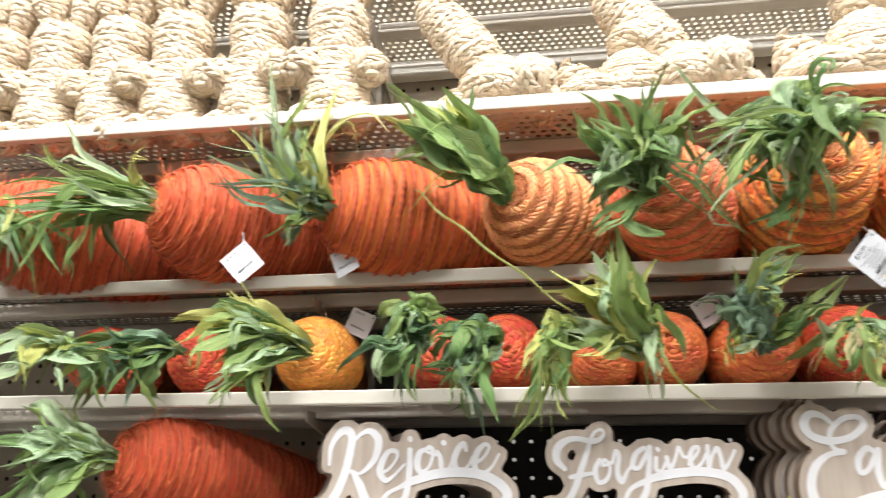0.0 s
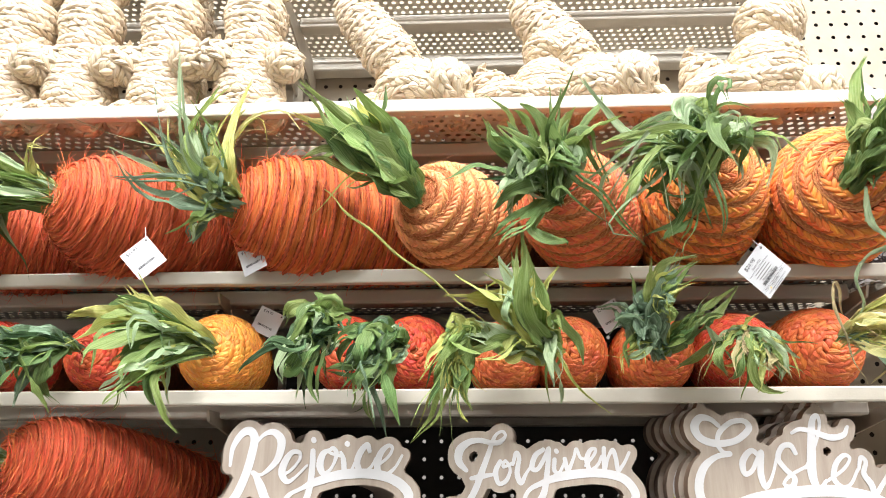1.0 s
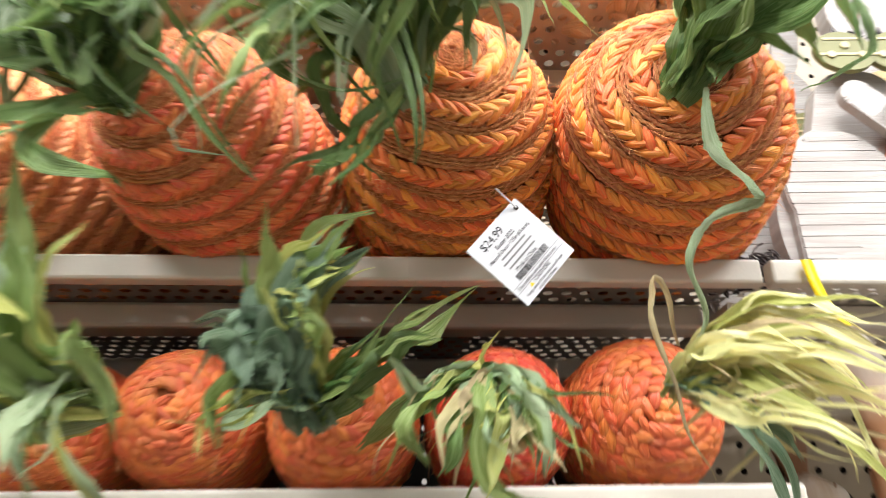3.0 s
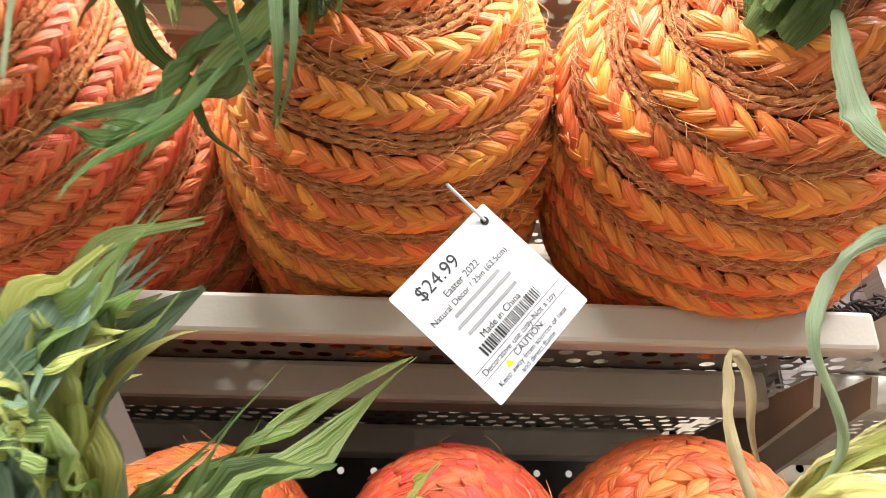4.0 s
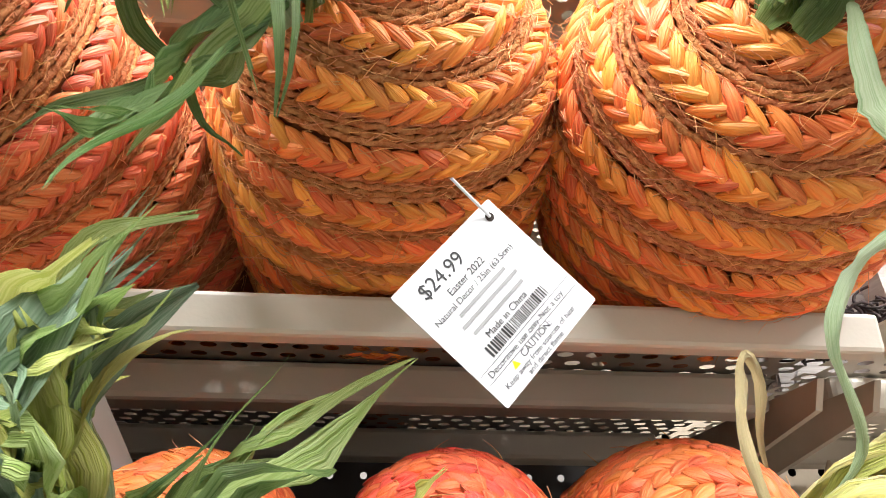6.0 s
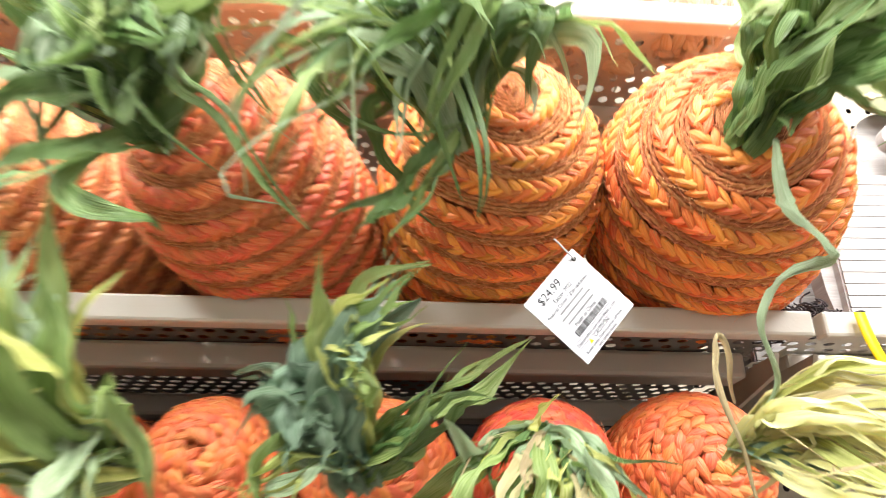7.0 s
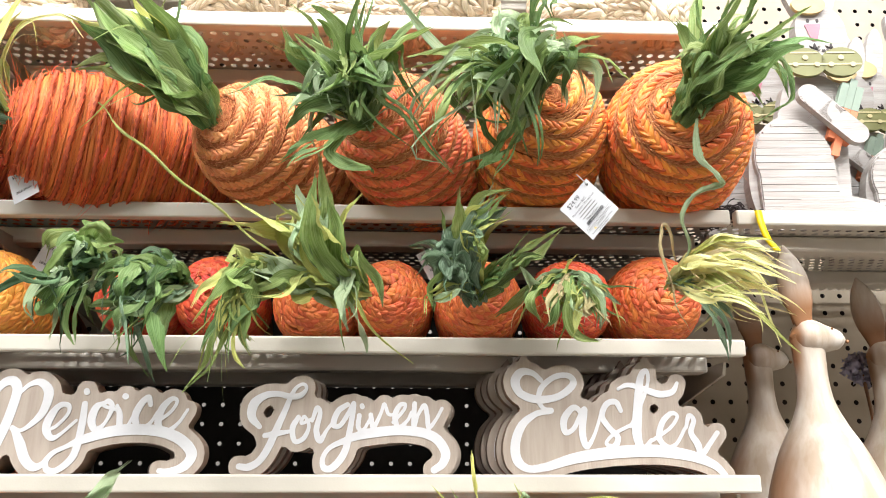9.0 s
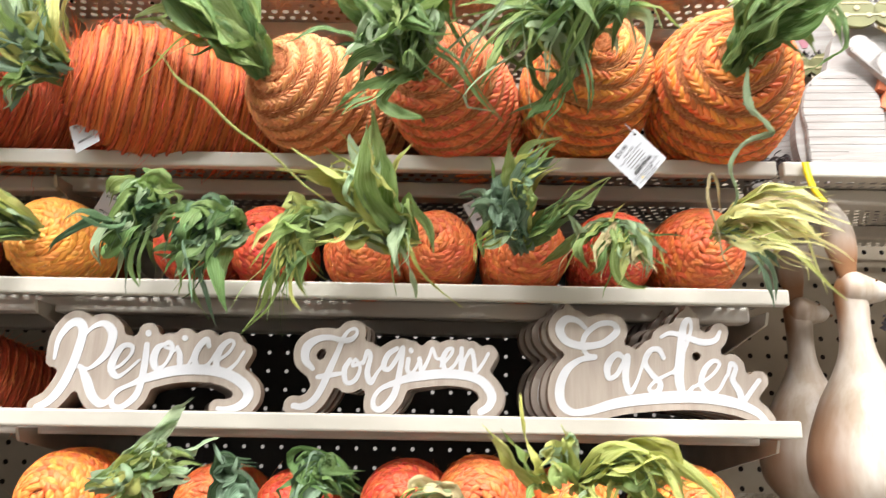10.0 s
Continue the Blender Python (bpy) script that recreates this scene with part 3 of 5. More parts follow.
tagged(new("pegboard_right", perforated("pegboard", END, END + 0.8, 0.2, 2.1, BACK, 0.0254, 0.0072, M_PEG, False, True)), "beige pegboard back panel with dark holes", "pegboard", "", "structure")
# unseen near-black backings, added so no light comes through these pegboards' holes
tagged(new("pegboard_right_backing", box_mesh("backing", (END, BACK + 0.012, 0.2), (END + 0.8, BACK + 0.02, 2.1), M_BACK)), "added dark board that blocks light behind the pegboard holes", "board", "", "structure")
tagged(new("pegboard_upper", perforated("pegboard", -1.05, END, 1.40, 2.1, BACK, 0.0254, 0.0072, M_PEG, False, True)), "beige pegboard back panel above the shelf", "pegboard", "", "structure")
tagged(new("pegboard_upper_backing", box_mesh("backing", (-1.05, BACK + 0.012, 1.40), (END, BACK + 0.02, 2.1), M_BACK)), "added dark board that blocks light behind the pegboard holes", "board", "", "structure")
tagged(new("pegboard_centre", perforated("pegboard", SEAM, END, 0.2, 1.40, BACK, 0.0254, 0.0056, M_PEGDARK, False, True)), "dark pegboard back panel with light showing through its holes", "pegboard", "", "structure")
tagged(new("pegboard_left", perforated("pegboard", -1.05, SEAM, 0.2, 1.40, BACK, 0.0254, 0.0072, M_PEG, False, True)), "beige pegboard back panel in shade", "pegboard", "", "structure")
tagged(new("pegboard_left_backing", box_mesh("backing", (-1.05, BACK + 0.012, 0.2), (SEAM, BACK + 0.02, 1.40), M_BACK)), "added dark board that blocks light behind the pegboard holes", "board", "", "structure")
for x in (SEAM - 0.78, SEAM, END, END + 0.79):
    tagged(new("upright", box_mesh("upright", (x - 0.006, BACK - 0.012, 0.0), (x + 0.012, BACK - 0.002, 2.15), M_BRACKET, 0.002)), "slotted steel upright post of the shelving", "post", "", "structure")
tagged(new("upright", box_mesh("upright", (-0.243, 1.285, 1.852), (-0.222, 1.322, 2.15), M_BRACKET, 0.002)), "steel upright with bolts above the rope rabbits", "post", "", "structure")

tagged(new("back_rail", box_mesh("back_rail", (-1.0, 1.298, 1.838), (0.54, 1.324, 1.866), M_SHELF, 0.003)), "cream steel rail along the back of the shelving", "rail", "", "structure")
tagged(new("floor", box_mesh("floor", (-4, -3, -0.05), (4, 4.5, 0), M_FLOOR)), "pale vinyl store floor", "floor", "", "structure")
tagged(new("ceiling", box_mesh("ceiling", (-4, -3, 3.3), (4, 4.5, 3.4), M_CEIL)), "white tiled store ceiling", "ceiling", "", "structure")
for nm, lo, hi in (("wall_south", (-4, -3.1, 0), (4, -3, 3.3)), ("wall_north", (-4, 4.5, 0), (4, 4.6, 3.3)), ("wall_west", (-4.1, -3, 0), (-4, 4.5, 3.3)), ("wall_east", (4, -3, 0), (4.1, 4.5, 3.3))):
    tagged(new(nm, box_mesh(nm, lo, hi, M_WALL)), "plain pale store wall", "wall", "", "structure")


def ceiling_light(x, y, power):
    ob = thing("ceiling_light", "white ceiling light panel with bright diffuser", "ceiling light")
    ob.location = (x, y, 3.3)
    part("housing", box_mesh("housing", (-0.64, -0.17, -0.05), (0.64, 0.17, 0.0), M_WHITE, 0.005), ob)
    part("diffuser", box_mesh("diffuser", (-0.61, -0.14, -0.056), (0.61, 0.14, -0.051), M_LIGHT), ob)
    lamp = bpy.data.lights.new("tube_light", "AREA")
    lamp.shape, lamp.size, lamp.size_y, lamp.energy, lamp.color = "RECTANGLE", 1.2, 0.26, power, (0.985, 0.985, 1.0)
    lo = new("tube_light", lamp)
    lo.location = (x, y, 3.235)


for x in (-1.4, 0.3, 2.0):
    for y in (-1.2, -0.05):
        ceiling_light(x, y, LAMP_POWER)
ceiling_light(0.2, 2.6, LAMP_POWER * 1.6)


# ---- carrots ----
def kit(b, rope=M_ROPE, core=M_CORE, fibre=M_FIBRE):
    return {"braid": b, "rope": rope, "core": core, "fibre": fibre}


RED_KIT = kit(raffia("tomato_red_raffia", (0.74, 0.09, 0.03), (0.86, 0.18, 0.065), 0.08), M_CORD_RED, M_REDCORE, M_FIBRE_RED)
ORANGE_KIT = kit(raffia("bright_orange_raffia", (0.88, 0.15, 0.025), (0.95, 0.28, 0.075), 0.08), M_CORD_RED, M_REDCORE, M_FIBRE_RED)
BIG = "large braided raffia and jute carrot with green husk leaves on the shelf"
WOUND = "large wound raffia carrot with twisted cord and husk leaves"
SMALL = "small braided raffia carrot with husk leaves on the shelf"

g_carrot = carrot("large orange braided carrot with tall dark green leaves", (0.430, 0.903, 1.470), (0.19, 0.98, 0.0), 0.0705, 0.40, "plait", kit(M_BRAID_ORANGE), 1, 0.4)
bunch(g_carrot, [((0.424, 0.900, 1.456), (0.455, 0.865, 1.495), (0.498, 0.84, 1.534)), ((0.424, 0.900, 1.456), (0.450, 0.868, 1.482), (0.498, 0.825, 1.502)), ((0.424, 0.900, 1.456), (0.446, 0.872, 1.500), (0.470, 0.85, 1.556))], 46, 0.023, 0.022, [H_DEEP, H_DEEP, H_MID], 11, 0.15, 0.0, 0.35, 0.35, (0.55, 1.1), 0.009, 0.05)
bunch(g_carrot, [((0.424, 0.900, 1.456), (0.432, 0.87, 1.493), (0.404, 0.865, 1.500))], 5, 0.022, 0.014, [H_DEEP, H_MID], 111, 0.1, 0.0, 0.6)
f_carrot = carrot("large amber braided carrot with drooping leaves and a price tag", (0.309, 0.921, 1.491), (0.02, 0.97, -0.2), 0.0645, 0.38, "plait", kit(M_BRAID_AMBER), 2, 1.3)
F_TIE = (0.285, 0.912, 1.463)
bunch(f_carrot, [(F_TIE, (0.258, 0.875, 1.503), (0.190, 0.865, 1.462)), (F_TIE, (0.232, 0.868, 1.485), (0.172, 0.87, 1.448)), (F_TIE, (0.270, 0.872, 1.508), (0.225, 0.86, 1.492)), (F_TIE, (0.300, 0.878, 1.508), (0.334, 0.87, 1.503))], 135, 0.014, 0.036, [H_MID, H_MID, H_PALE, H_DEEP, H_PALE, H_DEEP], 12, 0.45, 0.010, 0.7, 0.5, (0.5, 1.15), 0.010, 0.35)
bunch(f_carrot, [(F_TIE, (0.256, 0.90, 1.420), (0.209, 0.906, 1.402))], 5, 0.012, 0.010, [H_MID, H_DEEP, H_PALE], 112, 0.5, 0.004, 0.3)
e_carrot = carrot("large coral braided carrot with curled dark green leaves", (0.143, 0.922, 1.472), (0.36, 0.92, -0.11), 0.0600, 0.39, "plait", kit(M_BRAID_CORAL), 3, 2.2)
E_TIE = (0.136, 0.918, 1.452)
bunch(e_carrot, [(E_TIE, (0.121, 0.885, 1.482), (0.112, 0.88, 1.556)), (E_TIE, (0.110, 0.885, 1.482), (0.078, 0.88, 1.532)), (E_TIE, (0.134, 0.885, 1.485), (0.148, 0.88, 1.545))], 30, 0.022, 0.018, [H_DEEP, H_DEEP, H_MID], 13, 0.2, 0.004, 0.35, limp=0.1)
bunch(e_carrot, [(E_TIE, (0.117, 0.875, 1.482), (0.098, 0.87, 1.430)), (E_TIE, (0.150, 0.88, 1.484), (0.154, 0.872, 1.430)), (E_TIE, (0.130, 0.872, 1.475), (0.125, 0.866, 1.425)), (E_TIE, (0.098, 0.88, 1.470), (0.070, 0.875, 1.448))], 44, 0.018, 0.022, [H_DEEP, H_MID, H_PALE, H_DEEP, H_PALE], 113, 0.25, 0.008, 0.75, 0.5)
bunch(e_carrot, [(E_TIE, (0.076, 0.88, 1.462), (0.026, 0.88, 1.480)), (E_TIE, (0.101, 0.885, 1.416), (0.076, 0.88, 1.383))], 6, 0.012, 0.006, [H_DARK, H_DEEP], 213, 0.4, 0.0, 0.2)
d_carrot = carrot("large pale orange braided carrot with broad green leaves", (-0.003, 0.938, 1.464), (0.47, 0.88, -0.06), 0.0575, 0.38, "plait", kit(M_BRAID_PALE), 4, 0.9)
D_TIE = (-0.006, 0.936, 1.461)
bunch(d_carrot, [(D_TIE, (-0.049, 0.905, 1.506), (-0.106, 0.89, 1.572)), (D_TIE, (-0.036, 0.91, 1.512), (-0.070, 0.895, 1.585)), (D_TIE, (-0.055, 0.90, 1.488), (-0.125, 0.885, 1.535))], 34, 0.032, 0.017, [H_MID, H_DEEP, H_MID, H_MID, H_LIME], 14, 0.1, 0.0, 0.2, 0.35, (0.55, 1.08), 0.008, 0.0)
c_carrot = carrot("large bright orange wound raffia carrot with straw-green leaves", (-0.212, 0.965, 1.468), (0.86, 0.51, -0.03), 0.0675, 0.40, "wound", ORANGE_KIT, 5, 0.3, 0.3)
C_TIE = (-0.198, 0.963, 1.468)
bunch(c_carrot, [(C_TIE, (-0.236, 0.925, 1.482), (-0.262, 0.935, 1.600)), (C_TIE, (-0.228, 0.925, 1.492), (-0.235, 0.935, 1.585)), (C_TIE, (-0.240, 0.925, 1.480), (-0.288, 0.93, 1.545))], 72, 0.016, 0.028, [H_MID, H_LIME, H_MID, H_STRAW, H_PALE, H_BLUE], 15, 0.5, 0.006, 0.35, 0.6, (0.5, 1.1), 0.010, 0.1)
bunch(c_carrot, [(C_TIE, (-0.219, 0.92, 1.472), (-0.258, 0.915, 1.455)), (C_TIE, (-0.226, 0.93, 1.446), (-0.251, 0.93, 1.427))], 22, 0.013, 0.016, [H_BLUE, H_PALE, H_MID], 115, 0.4, 0.004, 0.4)
bunch(c_carrot, [(C_TIE, (-0.207, 0.94, 1.545), (-0.130, 0.93, 1.568))], 5, 0.010, 0.010, [H_STRAW, H_LIME], 215, 0.6, 0.0, 0.2)
a_carrot = carrot("large red wound raffia carrot with long green leaves", (-0.396, 0.930, 1.466), (0.62, 0.78, -0.03), 0.066, 0.38, "wound", RED_KIT, 6, 1.1, 0.24)
A_TIE = (-0.386, 0.935, 1.463)
bunch(a_carrot, [(A_TIE, (-0.446, 0.91, 1.488), (-0.556, 0.91, 1.516)), (A_TIE, (-0.452, 0.905, 1.466), (-0.538, 0.90, 1.476)), (A_TIE, (-0.450, 0.908, 1.480), (-0.545, 0.905, 1.495))], 72, 0.014, 0.024, [H_MID, H_MID, H_PALE, H_DEEP], 16, 0.5, 0.008, 0.15, 0.4, (0.6, 1.1), 0.010, 0.1)
bunch(a_carrot, [(A_TIE, (-0.413, 0.91, 1.49), (-0.403, 0.90, 1.520))], 4, 0.013, 0.008, [H_PALE, H_LIME], 116, 0.3, 0.0, 0.3)
a2_carrot = carrot(WOUND, (-0.63, 0.94, 1.462), (0.80, 0.58, -0.05), 0.066, 0.38, "wound", RED_KIT, 7, 0.2, 0.3)
A2_TIE = (-0.615, 0.94, 1.462)
bunch(a2_carrot, [(A2_TIE, (-0.555, 0.90, 1.445), (-0.535, 0.89, 1.37)), (A2_TIE, (-0.535, 0.90, 1.45), (-0.490, 0.89, 1.405)), (A2_TIE, (-0.600, 0.90, 1.44), (-0.600, 0.89, 1.37))], 44, 0.014, 0.030, [H_MID, H_PALE, H_DEEP, H_LIME], 17, 0.5, 0.01, 0.4)


# the second shelf
def small_carrot(label, stem, axis, r, mat):
    stem = (stem[0], stem[1] + 0.012, stem[2] + 0.004)
    return carrot(label, stem, axis, r, 0.27, "wide", kit(mat), int(stem[0] * 997) % 991, stem[0] * 9, 0.12)


golden = small_carrot("small golden orange braided carrot with long green leaves", (-0.238, 0.985, 1.312), (0.0, 0.99, -0.05), 0.0435, M_BRAID_GOLD)
TIE = (-0.231, 0.985, 1.310)
bunch(golden, [(TIE, (-0.269, 0.935, 1.322), (-0.329, 0.915, 1.305)), (TIE, (-0.270, 0.93, 1.340), (-0.318, 0.92, 1.365)), (TIE, (-0.271, 0.925, 1.292), (-0.310, 0.92, 1.268)), (TIE, (-0.270, 0.93, 1.328), (-0.335, 0.915, 1.325))], 48, 0.019, 0.016, [H_MID, H_MID, H_LIME, H_DEEP, H_PALE], 301, 0.3, 0.004, 0.25, 0.4, limp=0.1)
bunch(golden, [(TIE, (-0.266, 0.93, 1.280), (-0.248, 0.925, 1.225))], 3, 0.010, 0.006, [H_PALE, H_MID], 302, 0.3, 0.0, 0.2)
red_behind = small_carrot("small red braided carrot behind long leaves", (-0.375, 0.990, 1.309), (0.05, 0.98, -0.04), 0.040, M_BRAID_RED)
TIE = (-0.380, 0.985, 1.314)
bunch(red_behind, [(TIE, (-0.405, 0.94, 1.316), (-0.475, 0.93, 1.300)), (TIE, (-0.400, 0.94, 1.295), (-0.440, 0.93, 1.268))], 34, 0.018, 0.022, [H_DEEP, H_BLUE, H_DARK, H_MID], 303, 0.3, 0.006, 0.4)
red_far = small_carrot("small red braided carrot with yellow-green leaves", (-0.50, 0.985, 1.309), (0.1, 0.98, -0.04), 0.040, M_BRAID_RED)
bunch(red_far, [((-0.50, 0.985, 1.314), (-0.53, 0.94, 1.318), (-0.60, 0.93, 1.295)), ((-0.50, 0.985, 1.314), (-0.47, 0.935, 1.310), (-0.415, 0.925, 1.290))], 30, 0.018, 0.022, [H_LIME, H_MID, H_PALE], 304, 0.3, 0.006, 0.4)
dark_leaved = small_carrot("small red braided carrot with blackish green leaves", (-0.094, 0.992, 1.312), (0.05, 0.98, -0.05), 0.0405, M_BRAID_RED)
TIE = (-0.100, 0.972, 1.318)
bunch(dark_leaved, [(TIE, (-0.116, 0.93, 1.338), (-0.139, 0.925, 1.312)), (TIE, (-0.102, 0.93, 1.340), (-0.090, 0.92, 1.337)), (TIE, (-0.118, 0.925, 1.300), (-0.141, 0.925, 1.268)), (TIE, (-0.105, 0.93, 1.312), (-0.105, 0.92, 1.285))], 48, 0.021, 0.018, [H_DARK, H_DEEP, H_DARK, H_MID, H_PALE], 305, 0.25, 0.004, 0.7, 0.4)
bunch(dark_leaved, [(TIE, (-0.134, 0.92, 1.302), (-0.182, 0.92, 1.283))], 3, 0.009, 0.006, [H_DARK], 306, 0.3, 0.0, 0.4)
drooping_leaved = small_carrot("small red braided carrot with drooping blue-green leaves", (-0.016, 0.992, 1.312), (0.02, 0.98, -0.05), 0.0405, M_BRAID_RED)
TIE = (-0.024, 0.968, 1.311)
bunch(drooping_leaved, [(TIE, (-0.053, 0.925, 1.310), (-0.080, 0.92, 1.277)), (TIE, (-0.056, 0.92, 1.287), (-0.075, 0.92, 1.232)), (TIE, (-0.033, 0.925, 1.314), (-0.051, 0.92, 1.295)), (TIE, (-0.044, 0.92, 1.284), (-0.088, 0.915, 1.264))], 60, 0.017, 0.019, [H_DEEP, H_DARK, H_BLUE, H_DEEP, H_MID, H_PALE], 307, 0.3, 0.004, 0.65, 0.4)
lime_leaved = small_carrot("small rust braided carrot with lime leaves over the shelf lip", (0.083, 0.984, 1.303), (0.06, 0.98, -0.03), 0.040, M_BRAID_RUST)
TIE = (0.062, 0.970, 1.310)
bunch(lime_leaved, [(TIE, (0.028, 0.92, 1.312), (0.003, 0.91, 1.268)), (TIE, (0.033, 0.92, 1.307), (-0.006, 0.915, 1.240)), (TIE, (0.034, 0.92, 1.275), (0.022, 0.915, 1.212)), (TIE, (0.040, 0.925, 1.318), (0.014, 0.915, 1.306))], 44, 0.014, 0.012, [H_LIME, H_MID, H_LIME, H_MID, H_DEEP], 308, 0.35, 0.003, 0.3, 0.4)
tall_leaved = small_carrot("small rust braided carrot with tall and hanging leaves", (0.156, 0.985, 1.309), (0.06, 0.98, -0.05), 0.039, M_BRAID_RUST)
TIE = (0.136, 0.970, 1.306)
bunch(tall_leaved, [(TIE, (0.095, 0.925, 1.322), (0.075, 0.915, 1.378)), (TIE, (0.112, 0.925, 1.335), (0.103, 0.915, 1.395)), (TIE, (0.092, 0.92, 1.308), (0.063, 0.91, 1.345)), (TIE, (0.104, 0.922, 1.330), (0.090, 0.912, 1.388))], 38, 0.021, 0.017, [H_LIME, H_MID, H_MID, H_PALE, H_LIME], 309, 0.3, 0.0, 0.4, 0.4, limp=0.25)
bunch(tall_leaved, [(TIE, (0.123, 0.925, 1.298), (0.143, 0.925, 1.228)), (TIE, (0.128, 0.92, 1.292), (0.150, 0.92, 1.250)), (TIE, (0.132, 0.92, 1.330), (0.160, 0.92, 1.292))], 11, 0.014, 0.007, [H_LIME, H_PALE, H_MID], 310, 0.4, 0.0, 0.3, 0.5)
blue_leaved = small_carrot("small rust braided carrot with blue-green leaves", (0.249, 0.978, 1.306), (0.0, 0.99, -0.05), 0.041, M_BRAID_RUST)
TIE = (0.242, 0.966, 1.300)
bunch(blue_leaved, [(TIE, (0.226, 0.930, 1.330), (0.245, 0.920, 1.374)), (TIE, (0.220, 0.930, 1.332), (0.212, 0.925, 1.350)), (TIE, (0.216, 0.928, 1.320), (0.208, 0.925, 1.294)), (TIE, (0.214, 0.930, 1.325), (0.198, 0.925, 1.330))], 36, 0.024, 0.010, [H_BLUE, H_BLUE, H_MID, H_BLUE, H_PALE], 311, 0.2, 0.0, 0.1, 0.4, limp=0.1)
bunch(blue_leaved, [(TIE, (0.238, 0.925, 1.345), (0.278, 0.920, 1.374)), (TIE, (0.230, 0.925, 1.350), (0.262, 0.915, 1.380)), (TIE, (0.236, 0.922, 1.335), (0.224, 0.910, 1.348))], 26, 0.017, 0.011, [H_LIME, H_PALE, H_LIME, H_MID], 312, 0.4, 0.0, 0.3, 0.6, limp=0.15)
bunch(blue_leaved, [(TIE, (0.268, 0.938, 1.322), (0.312, 0.945, 1.365)), (TIE, (0.264, 0.940, 1.318), (0.298, 0.940, 1.348))], 10, 0.024, 0.007, [H_MID, H_DEEP], 313, 0.1, 0.0, 0.0, 0.2, limp=0.0)
bunch(blue_leaved, [(TIE, (0.220, 0.930, 1.300), (0.190, 0.930, 1.290))], 4, 0.010, 0.006, [H_PALE, H_LIME], 314, 0.5, 0.004, 0.4)
pale_leaved = small_carrot("small red braided carrot with pale drooping leaves", (0.340, 0.982, 1.309), (0.02, 0.98, -0.06), 0.0405, M_BRAID_RED)
TIE = (0.328, 0.958, 1.318)
bunch(pale_leaved, [(TIE, (0.311, 0.934, 1.297), (0.296, 0.93, 1.256)), (TIE, (0.295, 0.937, 1.306), (0.272, 0.93, 1.270)), (TIE, (0.344, 0.937, 1.306), (0.364, 0.93, 1.272)), (TIE, (0.324, 0.932, 1.292), (0.314, 0.93, 1.257)), (TIE, (0.337, 0.932, 1.292), (0.340, 0.93, 1.266))], 60, 0.012, 0.014, [H_PALE, H_LIME, H_DRY, H_MID, H_DEEP], 315, 0.4, 0.002, 0.45, 0.7, (0.45, 1.08), 0.006)
straw_leaved = small_carrot("small rust braided carrot with straw-yellow leaves", (0.428, 0.978, 1.311), (0.0, 0.98, -0.06), 0.0435, M_BRAID_RUST)
TIE = (0.420, 0.955, 1.310)
bunch(straw_leaved, [(TIE, (0.445, 0.915, 1.334), (0.491, 0.895, 1.320)), (TIE, (0.444, 0.91, 1.312), (0.495, 0.89, 1.268)), (TIE, (0.441, 0.915, 1.298), (0.483, 0.895, 1.280)), (TIE, (0.446, 0.912, 1.322), (0.498, 0.89, 1.298))], 74, 0.0095, 0.017, [H_STRAW, H_STRAW, H_STRAW, H_STRAW, H_LIME, H_DRY], 316, 0.6, 0.004, 0.25, 0.5, (0.55, 1.12), 0.006, 0.1)
bunch(straw_leaved, [(TIE, (0.438, 0.92, 1.288), (0.454, 0.92, 1.250))], 5, 0.013, 0.007, [H_PALE, H_BLUE], 317, 0.3, 0.0, 0.3)

low_big = carrot("large red wound raffia carrot lying on the lower shelf", (-0.437, 0.985, 1.196), (0.60, 0.79, -0.13), 0.054, 0.34, "wound", RED_KIT, 31, 0.3, 0.36)
TIE = (-0.434, 0.985, 1.197)
bunch(low_big, [(TIE, (-0.475, 0.94, 1.205), (-0.545, 0.93, 1.195)), (TIE, (-0.475, 0.94, 1.185), (-0.530, 0.93, 1.150)), (TIE, (-0.470, 0.94, 1.215), (-0.520, 0.93, 1.235))], 40, 0.018, 0.022, [H_MID, H_DEEP, H_PALE], 32, 0.3, 0.006, 0.4)

# the lowest shelf in view
low = small_carrot(SMALL, (-0.192, 0.985, 1.060), (0.05, 0.97, -0.05), 0.043, M_BRAID_ORANGE)
TIE = (-0.135, 0.970, 1.078)
bunch(low, [(TIE, (-0.079, 0.94, 1.110), (-0.052, 0.93, 1.133)), (TIE, (-0.075, 0.94, 1.095), (-0.038, 0.93, 1.105)), (TIE, (-0.088, 0.93, 1.088), (-0.110, 0.93, 1.078)), (TIE, (-0.085, 0.94, 1.105), (-0.075, 0.93, 1.12))], 44, 0.017, 0.014, [H_MID, H_PALE, H_LIME], 401, 0.35, 0.004, 0.4)
low = small_carrot(SMALL, (-0.055, 1.0, 1.053), (0.1, 0.97, -0.04), 0.037, M_BRAID_RUST)
low = small_carrot(SMALL, (0.020, 1.01, 1.052), (0.1, 0.97, -0.04), 0.034, M_BRAID_RED)
bunch(low, [((-0.003, 0.985, 1.066), (-0.014, 0.95, 1.098), (0.003, 0.94, 1.100)), ((-0.003, 0.985, 1.066), (-0.010, 0.95, 1.080), (-0.02, 0.94, 1.060))], 9, 0.022, 0.006, [H_DARK, H_BLUE], 402, 0.1, 0.0, 0.4)
low = small_carrot(SMALL, (0.128, 1.0, 1.056), (0.1, 0.95, -0.04), 0.041, M_BRAID_RED)
TIE = (0.090, 0.975, 1.078)
